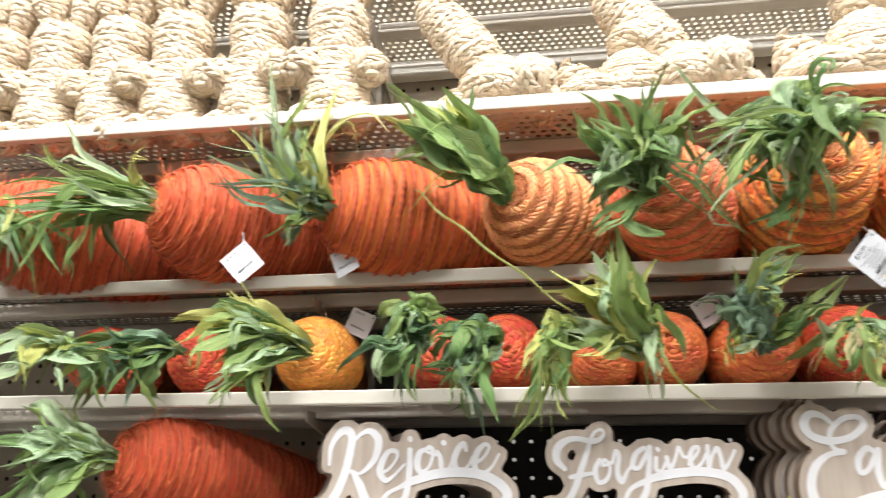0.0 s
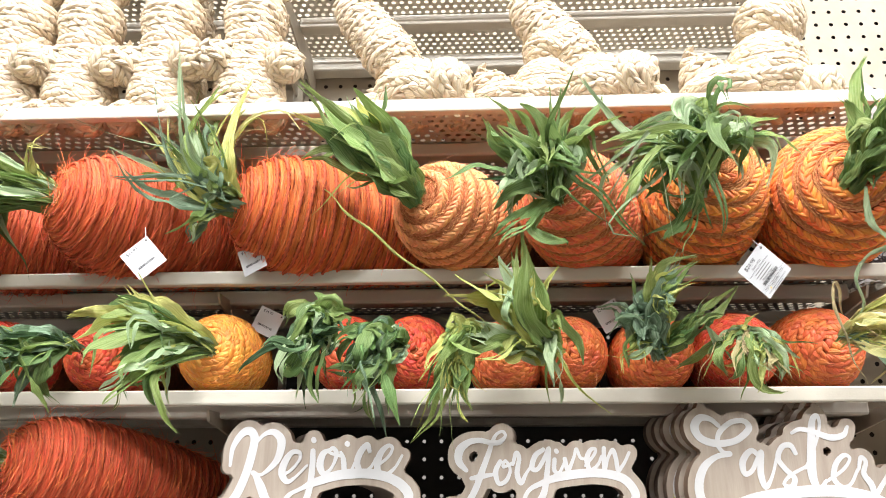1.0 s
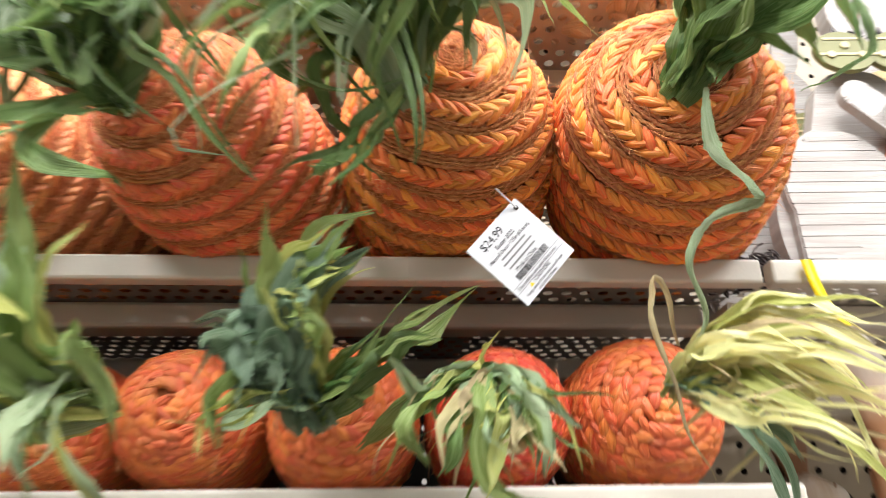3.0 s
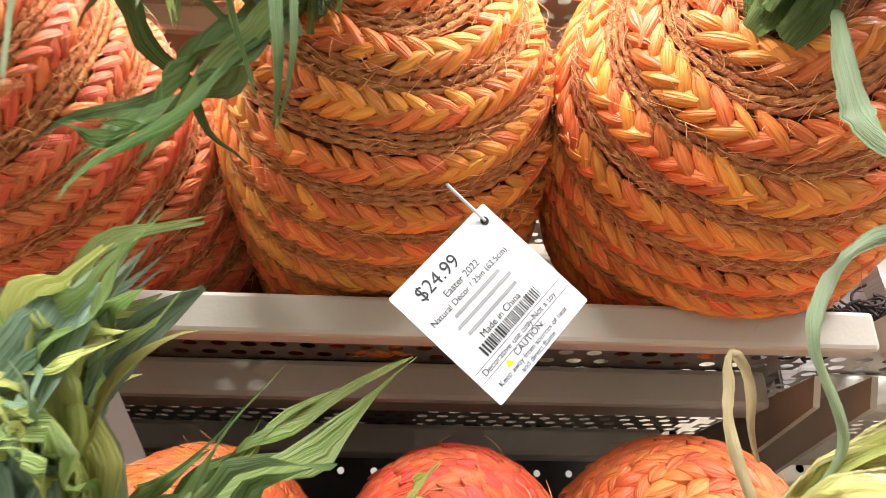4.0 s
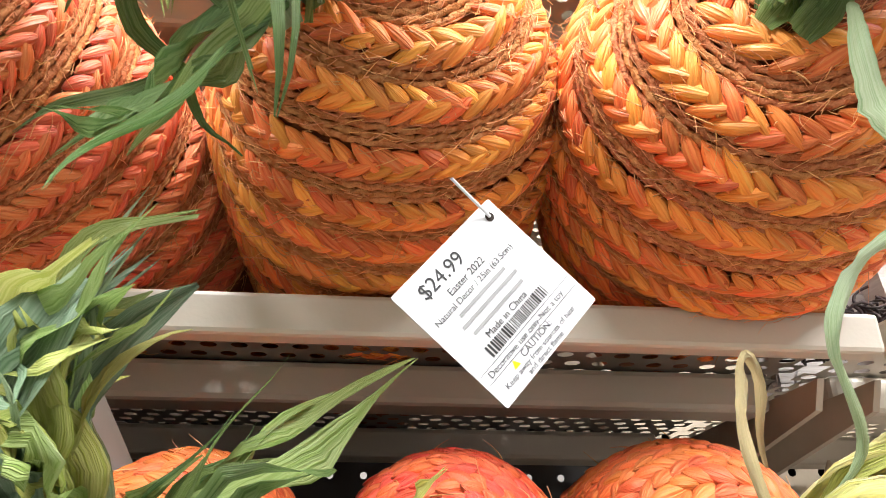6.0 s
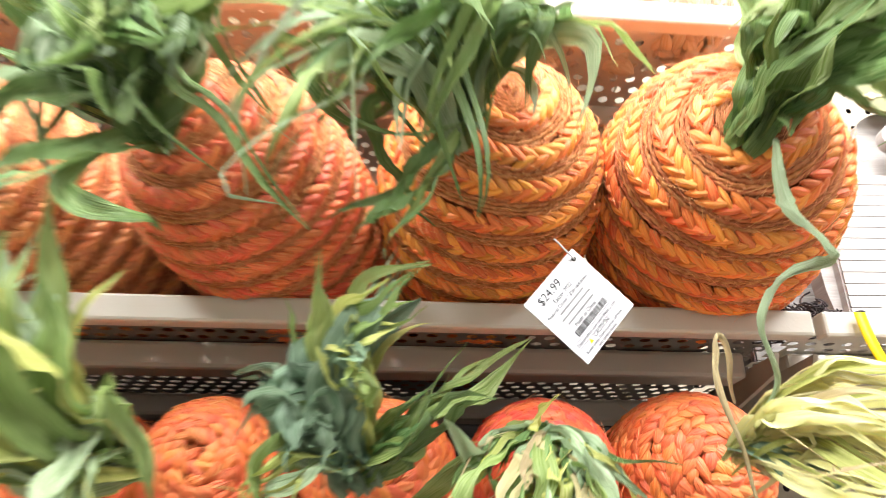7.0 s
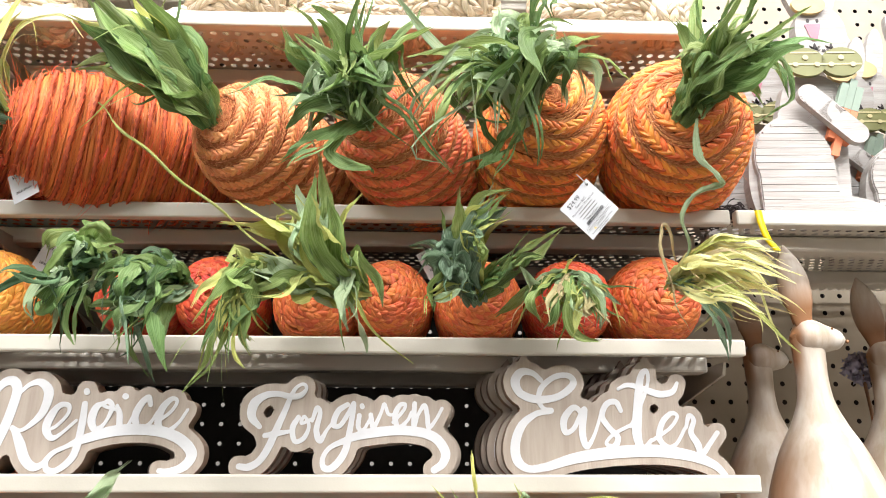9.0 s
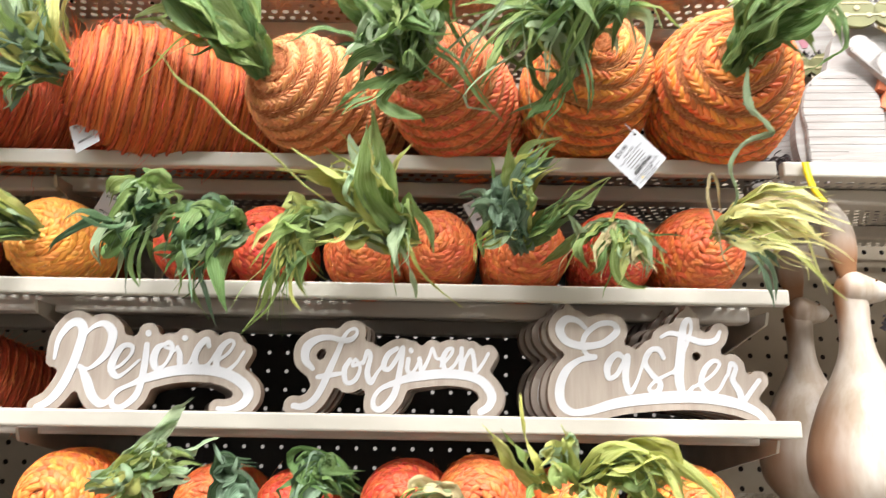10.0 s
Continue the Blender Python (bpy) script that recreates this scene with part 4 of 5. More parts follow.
bunch(low, [(TIE, (0.062, 0.94, 1.108), (0.040, 0.93, 1.082)), (TIE, (0.070, 0.94, 1.102), (0.090, 0.93, 1.080)), (TIE, (0.055, 0.94, 1.090), (0.045, 0.93, 1.06))], 34, 0.018, 0.014, [H_BLUE, H_DEEP, H_DARK, H_DEEP], 403, 0.3, 0.004, 0.5)
low = small_carrot(SMALL, (0.207, 0.985, 1.060), (0.0, 0.99, -0.04), 0.042, M_BRAID_RUST)
bunch(low, [((0.182, 0.965, 1.070), (0.157, 0.94, 1.085), (0.128, 0.93, 1.072)), ((0.182, 0.965, 1.070), (0.160, 0.94, 1.065), (0.14, 0.93, 1.045))], 20, 0.015, 0.012, [H_PALE, H_LIME, H_DRY], 404, 0.4, 0.004, 0.4)
low = small_carrot(SMALL, (0.298, 0.992, 1.056), (0.0, 0.99, -0.04), 0.040, M_BRAID_ORANGE)
bunch(low, [((0.262, 0.970, 1.085), (0.237, 0.93, 1.102), (0.212, 0.92, 1.138))], 4, 0.014, 0.006, [H_LIME, H_MID], 405, 0.2, 0.0, 0.1)
low = small_carrot(SMALL, (0.408, 0.992, 1.056), (0.0, 0.99, -0.04), 0.041, M_BRAID_ORANGE)
TIE = (0.286, 0.962, 1.088)
bunch(low, [(TIE, (0.331, 0.93, 1.120), (0.396, 0.92, 1.088)), (TIE, (0.320, 0.93, 1.098), (0.385, 0.92, 1.077)), (TIE, (0.325, 0.925, 1.110), (0.370, 0.92, 1.100)), (TIE, (0.269, 0.94, 1.112), (0.264, 0.93, 1.122)), (TIE, (0.285, 0.93, 1.075), (0.262, 0.93, 1.060))], 52, 0.016, 0.016, [H_LIME, H_MID, H_PALE, H_LIME], 406, 0.4, 0.004, 0.4)


# ---- cut-out wooden words ----
def smooth_path(pts, per=7):
    """Catmull-Rom through the points."""
    p = np.asarray(pts, float)
    p = np.concatenate([[2 * p[0] - p[1]], p, [2 * p[-1] - p[-2]]])
    t = np.linspace(0, 1, per, endpoint=False)[:, None]
    out = []
    for a, b, c, d in zip(p, p[1:], p[2:], p[3:]):
        out.append(0.5 * (2 * b + (c - a) * t + (2 * a - 5 * b + 4 * c - d) * t ** 2 + (3 * b - a - 3 * c + d) * t ** 3))
    return np.concatenate(out + [p[-2:-1]])


# script letters of each word: strokes as (along, up, half width) in millimetres from the board's lower corner
LETTERS, INFILL = {}, {}


def letter(word, *strokes):
    LETTERS.setdefault(word, []).extend(strokes)


def infill(word, *strokes):
    INFILL.setdefault(word, []).extend(strokes)


letter("Rejoice", [(28.0, 52.1, 1.6), (29.6, 70.6, 2.7), (38.2, 84.6, 3.8), (46.8, 87.4, 4.4), (52.2, 79.5, 4.4), (50.0, 61.6, 4.4), (45.7, 43.7, 4.4), (38.7, 25.8, 4.4), (29.6, 12.9, 3.8), (21.0, 7.3, 3.3), (16.7, 6.2, 2.2)], [(54.3, 75.6, 1.6), (62.9, 84.0, 2.2), (72.6, 86.2, 3.3), (81.2, 77.3, 4.4), (79.1, 60.5, 3.8), (71.0, 49.3, 2.7), (61.3, 42.6, 1.6), (53.3, 44.8, 2.2), (55.4, 42.6, 2.7), (61.9, 31.4, 4.4), (68.3, 17.9, 4.4), (76.4, 10.6, 3.8), (84.5, 12.3, 2.7), (92.5, 22.4, 2.2), (104.9, 28.6, 2.2), (116.7, 34.7, 3.8)])
letter("Rejoice", [(84.5, 42.6, 1.6), (93.1, 47.0, 1.6), (101.7, 57.7, 1.6), (101.1, 65.0, 2.2), (93.1, 65.0, 2.7), (86.1, 54.9, 3.8), (83.9, 43.7, 3.8), (89.8, 35.8, 2.7), (97.9, 39.8, 1.6), (109.8, 51.5, 1.4)])
letter("Rejoice", [(115.7, 66.6, 2.7), (115.7, 49.3, 3.3), (113.5, 26.9, 3.3), (108.7, 15.7, 3.3), (97.9, 7.3, 2.7), (89.3, 8.4, 2.7), (89.3, 16.8, 1.6), (98.5, 25.8, 1.6), (114.6, 31.9, 1.6)], [(115.7, 78.4, 2.7), (116.2, 77.3, 2.7)])
letter("Rejoice", [(132.9, 67.8, 1.6), (126.4, 63.3, 3.3), (123.7, 52.1, 3.8), (128.0, 43.7, 2.7), (136.1, 49.3, 1.6), (141.0, 63.3, 2.2), (136.7, 69.4, 2.2), (133.4, 65.0, 1.6), (144.2, 61.6, 1.6)])
letter("Rejoice", [(145.3, 65.0, 1.6), (148.5, 57.7, 2.7), (150.1, 46.5, 2.7), (155.5, 44.8, 1.6), (161.9, 57.1, 1.4)], [(151.7, 73.9, 2.7), (152.3, 73.4, 2.7)])
letter("Rejoice", [(175.9, 66.1, 2.2), (173.2, 72.8, 2.7), (166.8, 66.1, 3.3), (163.0, 54.9, 3.3), (167.9, 44.8, 2.7), (177.0, 49.3, 1.6), (182.9, 59.4, 1.4)])
letter("Rejoice", [(182.9, 50.4, 1.6), (194.8, 59.4, 1.6), (200.1, 68.9, 1.6), (195.3, 71.7, 2.2), (187.2, 63.3, 3.3), (184.5, 49.3, 3.3), (191.0, 40.9, 2.7), (202.8, 49.3, 1.6), (210.4, 61.6, 1.4)])
letter("Rejoice", [(114.6, 33.6, 3.8), (143.6, 42.0, 4.9), (170.5, 43.7, 4.9), (192.1, 40.9, 4.9), (208.2, 33.6, 4.9), (217.4, 23.5, 4.9), (215.7, 15.1, 4.4), (208.2, 9.0, 3.8), (197.4, 6.7, 2.7), (189.9, 7.3, 2.2)])
infill("Rejoice", [(36.0, 65.0, 12.0), (35.0, 53.8, 5.5)], [(65.6, 65.0, 12.0), (68.3, 49.3, 7.6)], [(79.1, 49.3, 8.7), (84.5, 29.1, 12.0), (92.5, 21.3, 7.6)], [(103.3, 49.3, 9.8), (111.4, 38.1, 7.6)], [(138.3, 53.8, 7.6), (170.5, 54.9, 8.7), (197.4, 53.8, 7.6)])
letter("Forgiven", [(23.7, 46.5, 2.2), (16.1, 55.4, 3.8), (17.2, 67.2, 4.4), (26.9, 75.0, 3.3), (38.7, 76.7, 2.7), (49.5, 74.5, 2.7), (59.2, 75.0, 2.7), (65.1, 81.2, 1.6), (62.9, 85.7, 1.6), (56.5, 83.4, 1.6), (51.6, 75.6, 2.2), (46.8, 62.2, 2.7), (39.3, 43.7, 3.3), (33.4, 28.6, 3.3), (25.8, 16.2, 3.3), (16.1, 10.6, 3.3), (7.5, 11.2, 2.7)], [(29.1, 38.6, 2.2), (38.7, 40.3, 2.7), (52.7, 42.6, 1.6)])
letter("Forgiven", [(59.2, 55.4, 2.2), (54.3, 45.4, 2.7), (57.0, 33.6, 2.2), (65.1, 36.4, 2.2), (69.4, 47.6, 1.6), (64.6, 56.0, 1.6), (62.4, 49.8, 1.6), (73.2, 54.3, 1.6)])
letter("Forgiven", [(72.1, 52.1, 1.6), (75.9, 63.8, 2.2), (79.1, 58.8, 2.2), (76.4, 43.7, 2.7), (80.2, 34.2, 2.7), (86.1, 43.7, 1.6), (92.5, 52.1, 1.6)])
letter("Forgiven", [(104.4, 67.2, 2.2), (95.8, 61.0, 2.7), (92.0, 49.3, 2.7), (97.9, 47.6, 2.2), (106.0, 59.9, 2.2), (110.3, 67.8, 2.2), (107.6, 45.4, 2.7), (103.3, 24.1, 3.3), (93.1, 10.6, 3.3), (85.0, 10.1, 2.7), (83.4, 18.5, 2.2), (90.4, 28.6, 2.2), (108.7, 36.4, 3.3)])
letter("Forgiven", [(115.7, 57.1, 2.2), (115.1, 46.5, 2.2), (120.0, 44.2, 1.6), (125.9, 54.3, 1.4)], [(117.8, 66.1, 2.2), (118.4, 65.0, 2.2)])
letter("Forgiven", [(126.4, 57.7, 2.2), (129.1, 46.5, 2.2), (135.6, 58.8, 1.6), (138.8, 67.8, 1.6), (142.6, 58.8, 1.6), (147.4, 57.7, 1.4)])
letter("Forgiven", [(147.4, 51.0, 1.6), (157.1, 62.2, 1.6), (158.2, 67.8, 1.6), (152.8, 66.1, 2.2), (149.0, 56.6, 2.7), (152.3, 46.5, 2.2), (160.3, 52.1, 1.6), (164.6, 60.5, 1.4)])
letter("Forgiven", [(167.3, 68.3, 2.2), (166.8, 47.6, 2.2), (171.1, 58.8, 1.6), (176.5, 66.6, 2.2), (179.2, 57.7, 2.2), (180.8, 46.5, 2.2), (187.2, 53.2, 1.6), (193.1, 63.8, 1.6)])
letter("Forgiven", [(107.6, 36.4, 3.3), (124.8, 40.9, 4.4), (151.7, 43.7, 4.4), (173.2, 42.0, 4.4), (187.8, 36.4, 4.4), (196.4, 24.1, 4.4), (193.7, 14.0, 3.8), (186.1, 8.4, 3.3)])
infill("Forgiven", [(54.9, 52.1, 6.5), (71.0, 46.5, 6.5)], [(97.9, 35.3, 7.6), (93.6, 20.7, 7.6)], [(124.8, 52.1, 7.6), (157.1, 54.3, 7.6), (181.3, 52.1, 6.5)])
letter("Easter", [(44.7, 90.7, 2.2), (37.1, 97.4, 2.7), (26.4, 98.6, 3.8), (19.9, 89.6, 4.4), (24.7, 78.4, 3.8), (39.3, 72.8, 3.8), (55.4, 73.9, 3.3), (66.2, 78.4, 3.3), (75.9, 87.9, 3.3), (71.6, 95.2, 2.7), (58.1, 94.1, 2.7), (45.2, 84.0, 2.7), (42.0, 71.7, 2.2), (46.8, 63.8, 2.2), (53.3, 62.2, 2.7), (39.3, 59.4, 2.7), (25.8, 49.3, 3.8), (18.8, 32.5, 4.4), (20.4, 16.8, 4.4), (31.2, 9.5, 3.3), (47.3, 11.2, 3.8)])
letter("Easter", [(83.4, 59.4, 2.2), (75.3, 65.5, 2.7), (65.6, 54.9, 3.3), (66.2, 42.6, 2.7), (74.2, 45.9, 2.2), (81.2, 58.2, 2.2), (85.5, 63.3, 2.7), (82.3, 43.7, 3.3), (85.5, 29.7, 2.7), (93.1, 39.2, 1.6), (101.7, 61.6, 1.6)])
letter("Easter", [(120.0, 62.7, 2.2), (115.7, 70.6, 2.7), (107.1, 68.9, 2.7), (101.7, 57.7, 2.7), (108.1, 46.5, 2.7), (115.7, 38.1, 2.7), (111.9, 29.7, 2.7), (104.4, 32.5, 1.6), (111.9, 40.9, 1.6), (128.6, 49.3, 1.6)])
letter("Easter", [(128.6, 48.2, 1.6), (141.5, 71.7, 1.6), (148.5, 91.3, 1.6), (146.9, 100.8, 2.2), (141.0, 93.0, 3.3), (136.7, 66.1, 4.4), (134.0, 40.9, 4.4), (138.8, 27.4, 2.7), (147.4, 35.8, 1.6)], [(118.9, 82.9, 1.6), (128.0, 86.8, 2.2), (141.5, 84.0, 2.7), (157.6, 78.4, 3.3), (171.1, 80.6, 2.7), (176.5, 89.0, 1.6)])
letter("Easter", [(149.0, 35.8, 1.6), (165.7, 46.5, 1.6), (173.8, 57.1, 1.6), (168.4, 60.5, 2.2), (159.2, 52.1, 2.7), (154.9, 38.1, 2.7), (161.9, 29.7, 2.2), (171.1, 32.5, 1.6), (180.2, 46.5, 1.6)])
letter("Easter", [(181.3, 47.0, 1.6), (185.1, 58.2, 2.2), (189.4, 53.8, 2.2), (185.6, 42.6, 2.7), (191.0, 32.5, 3.3), (194.2, 23.0, 2.7), (202.8, 32.5, 2.2), (210.9, 42.6, 2.2)])
letter("Easter", [(47.3, 11.2, 3.8), (76.9, 19.6, 4.9), (114.6, 24.6, 5.5), (152.3, 25.8, 5.5), (184.5, 21.3, 4.9), (205.0, 13.4, 3.8), (214.7, 3.9, 2.7)])
infill("Easter", [(39.3, 40.9, 14.2), (39.3, 21.3, 12.0)], [(55.4, 43.7, 16.4), (63.5, 26.9, 10.9)], [(58.6, 82.9, 9.8), (50.0, 71.7, 8.7)], [(87.7, 43.7, 13.1), (103.8, 38.1, 10.9)], [(125.4, 40.9, 9.8), (152.3, 29.7, 7.6)], [(173.2, 32.5, 8.7), (185.2, 32.5, 8.7)])


def field(strokes, X, Z):
    """Distance to the edge of tapering strokes."""
    d = np.full(X.shape, 9.0)
    for st in strokes:
        p = smooth_path(np.array(st) * 0.001, 6)
        for a, b in zip(p, p[1:]):
            ab = (b - a)[:2]
            t = np.clip(((X - a[0]) * ab[0] + (Z - a[1]) * ab[1]) / (ab.dot(ab) + 1e-12), 0, 1)
            d = np.minimum(d, np.hypot(X - a[0] - t * ab[0], Z - a[1] - t * ab[1]) - (a[2] + t * (b[2] - a[2])))
    return d


def slab(name, D, X, Z, y0, y1, mats, edge=0):
    """Solid slab of all grid places where D < 0, its rim drawn onto the zero line; front at y0."""
    gz, gx = np.gradient(D, Z[1, 0] - Z[0, 0], X[0, 1] - X[0, 0])
    inside = D < 0
    cell = inside[:-1, :-1] & inside[1:, :-1] & inside[:-1, 1:] & inside[1:, 1:]
    used = np.zeros_like(inside)
    for dz in (0, 1):
        for dx in (0, 1):
            used[dz:used.shape[0] - 1 + dz, dx:used.shape[1] - 1 + dx] |= cell
    pad = np.pad(cell, 1)
    full = pad[:-1, :-1] & pad[1:, :-1] & pad[:-1, 1:] & pad[1:, 1:]
    rim = used & ~full
    n2 = gx ** 2 + gz ** 2 + 1e-9
    move = np.where(rim, -D, 0)
    px, pz = X + move * gx / n2, Z + move * gz / n2
    idx = np.full(inside.shape, -1)
    idx[used] = np.arange(used.sum())
    k = int(used.sum())
    V = np.concatenate([np.stack([px[used], np.full(k, y), pz[used]], -1) for y in (y0, y1)])
    iz, ix = np.nonzero(cell)
    a, b, c, d = idx[iz, ix], idx[iz, ix + 1], idx[iz + 1, ix + 1], idx[iz + 1, ix]
    faces = [np.stack([a, b, c, d], -1), np.stack([d, c, b, a], -1) + k]
    mi = [np.zeros(len(a)), np.zeros(len(a))]
    for dz, dx, p, q in ((-1, 0, a, b), (0, 1, b, c), (1, 0, c, d), (0, -1, d, a)):
        m = ~pad[iz + 1 + dz, ix + 1 + dx]
        faces.append(np.stack([q[m], p[m], p[m] + k, q[m] + k], -1))
        mi.append(np.full(int(m.sum()), edge))
    return mesh_from(name, V, np.concatenate(faces), mats, False, None, np.concatenate(mi))


def closed(D, h, reach):
    """The same outline with its narrow gaps filled."""
    k = int(reach / h)
    E = np.pad(D - reach, k, mode="edge")
    out = np.full(D.shape, -9.0)
    for dz in range(-k, k + 1):
        for dx in range(-k, k + 1):
            if math.hypot(dz, dx) <= k:
                out = np.maximum(out, E[k + dz:k + dz + D.shape[0], k + dx:k + dx + D.shape[1]])
    return out + (reach - k * h)


def word_sign(word, x, y, label):
    ob = thing("word_sign", label, "sign", group="wooden words on the shelf")
    ob.location = (x, y, SHELF_TOP)
    wide, high = 0.235, 0.112
    h = 0.0011
    X, Z = np.meshgrid(np.arange(-0.012, wide, h), np.arange(-0.006, high, h))
    D = np.minimum(field(LETTERS[word], X, Z) - 0.0068, field(INFILL[word], X, Z))
    D = np.maximum(closed(D, h, 0.0035), -Z)
    part("board", slab("board", D, X, Z, 0, 0.016, [M_WOOD, M_WOODEDGE], 1), ob, "pale wood board with darker cut edge")
    h = 0.0007
    X, Z = np.meshgrid(np.arange(-0.004, wide, h), np.arange(0, high, h))
    part("lettering", slab("lettering", field(LETTERS[word], X, Z), X, Z, -0.0006, 0.0002, [M_WHITE]), ob, "raised white script lettering")
    return ob


SHELF_TOP = 1.1395
for word, x, back, step in (("Rejoice", -0.236, 5, (-0.008, 0.023)), ("Forgiven", 0.018, 3, (0.003, 0.020)), ("Easter", 0.261, 5, (-0.005, 0.022))):
    first = word_sign(word, x, 1.014, "pale wooden cut-out word %s with white script lettering" % word)
    for k in range(1, back):
        copy_thing(first, Matrix.Translation((x + step[0] * k + random.uniform(-0.002, 0.002), 1.014 + step[1] * k, SHELF_TOP)))


# ---- price tags ----
def words(name, text, size, at, mat, align="CENTER"):
    cu = bpy.data.curves.new(name, "FONT")
    cu.body, cu.size, cu.align_x, cu.align_y = text, size, align, "CENTER"
    tmp = bpy.data.objects.new(name, cu)
    scene.collection.objects.link(tmp)
    bpy.context.view_layer.update()
    me = bpy.data.meshes.new_from_object(tmp.evaluated_get(bpy.context.evaluated_depsgraph_get()))
    bpy.data.objects.remove(tmp)
    me.materials.clear()
    me.materials.append(mat)
    for v in me.vertices:
        v.co = (v.co.x + at[0], v.co.y + at[1], 0.0)
    return me


def price_tag(parent, place, turn, side, printed, string_to=None):
    """A square card hung by its corner. turn: its pose; text lies in its own plane."""
    m = pose(*place, *turn)
    h = side / 2
    bm = bmesh.new()
    r = 0.0006
    ring = []
    for cx, cy, a0 in ((h - r, h - r, 0), (-h + r, h - r, 90), (-h + r, -h + r, 180), (h - r, -h + r, 270)):
        for k in range(4):
            a = radians(a0 + k * 30)
            ring.append(bm.verts.new((cx + r * math.cos(a), cy + r * math.sin(a), 0)))
    f = bm.faces.new(ring)
    g = bmesh.ops.extrude_face_region(bm, geom=[f])
    bmesh.ops.translate(bm, verts=[v for v in g["geom"] if isinstance(v, bmesh.types.BMVert)], vec=(0, 0, -0.0004))
    bmesh.ops.recalc_face_normals(bm, faces=bm.faces)
    me = bpy.data.meshes.new("price_tag")
    bm.to_mesh(me)
    bm.free()
    me.materials.append(M_TAG)
    inv = Matrix.Translation(parent.location).inverted()
    tag = part("price_tag", me, parent, "white square card price tag")
    tag.matrix_local = inv @ m

    def on(name, mesh, lift=0.0002):
        ob = part(name, mesh, tag)
        ob.location = (0, 0, lift)

    def bar(x0, x1, y0, y1, mat=M_INK):
        return mesh_from("bar", [(x0, y0, 0), (x1, y0, 0), (x1, y1, 0), (x0, y1, 0)], [(0, 1, 2, 3)], mat, False)

    k = side / 0.0425
    on("price", words("price", "$24.99", 0.0062 * k, (-0.0065 * k, 0.0155 * k), M_INK))
    bm = bmesh.new()
    bmesh.ops.create_circle(bm, cap_ends=True, segments=14, radius=0.0014 * k)
    hole = bpy.data.meshes.new("hole")
    bm.to_mesh(hole)
    bm.free()
    hole.materials.append(M_BACK)
    for v in hole.vertices:
        v.co += Vector((0.0172 * k, 0.0172 * k, 0))
    on("hole", hole)
    if printed:
        for text, size, y in (("Easter 2022", 0.0031, 0.0105), ("Natural D\u00e9cor / 25in (63.5cm)", 0.0027, 0.0072), ("Made in China", 0.0030, -0.0047), ("Decorative use only-Not a toy", 0.0027, -0.0123), ("  CAUTION:", 0.0028, -0.0152), ("Keep away from sources of heat", 0.0024, -0.0176), ("and direct flame.", 0.0024, -0.0197)):
            on("line_of_text", words("line", text, size * k, (-0.0015 * k, y * k), M_INK))
        for y, w in ((0.0043, 0.020), (0.0014, 0.024), (-0.0017, 0.022)):
            on("line_of_text", bar(-0.0015 * k - w * k / 2, -0.0015 * k + w * k / 2, (y - 0.0005) * k, (y + 0.0005) * k, material("grey_print", (0.3, 0.3, 0.3), 0.6)))
        for y in (-0.0106, -0.0139):
            on("rule", bar(-0.0205 * k, 0.0205 * k, (y - 0.00008) * k, (y + 0.00008) * k))
        on("warning_triangle", mesh_from("triangle", [(-0.0118 * k, -0.0163 * k, 0), (-0.0092 * k, -0.0163 * k, 0), (-0.0105 * k, -0.0140 * k, 0)], [(0, 1, 2)], M_YELLOW, False))
    rng = random.Random(5)
    x = -0.0135 * k
    while x < 0.0125 * k:
        w = rng.choice((0.00025, 0.0004, 0.0007)) * k
        on("barcode_bar", bar(x, x + w, -0.0098 * k, -0.0062 * k))
        x += w + rng.choice((0.0003, 0.0005)) * k
    if string_to:
        a = m @ Vector((0.0172 * k, 0.0172 * k, 0.0003))
        b = Vector(string_to)
        P = np.array([tuple(a.lerp(b, t)) for t in np.linspace(0, 1, 6)])
        d = np.array(tuple((b - a).normalized()))
        _, s, u = frame_of(d)
        ang = np.linspace(0, 6.2832, 5, endpoint=False)
        sec = np.broadcast_to(np.stack([np.cos(ang), np.sin(ang)], -1)[None] * 0.0005, (6, 5, 2))
        V, F = sweep(P, np.tile(u, (6, 1)), np.tile(s, (6, 1)), sec)
        st = part("string", mesh_from("string", V, F, M_TAG), parent, "clear plastic tag fastener")
        st.matrix_local = inv


price_tag(f_carrot, (0.3415, 0.929, 1.3745), (97, -50, 4), 0.0405, True, (0.328, 0.915, 1.402))
price_tag(a_carrot, (-0.283, 0.915, 1.392), (97, -42, 4), 0.033, False, (-0.285, 0.915, 1.425))
price_tag(c_carrot, (-0.190, 0.975, 1.408), (97, -20, -20), 0.030, False)
price_tag(golden, (-0.188, 1.045, 1.352), (97, 25, 6), 0.030, False)
price_tag(blue_leaved, (0.205, 1.03, 1.352), (97, -30, 6), 0.030, False)


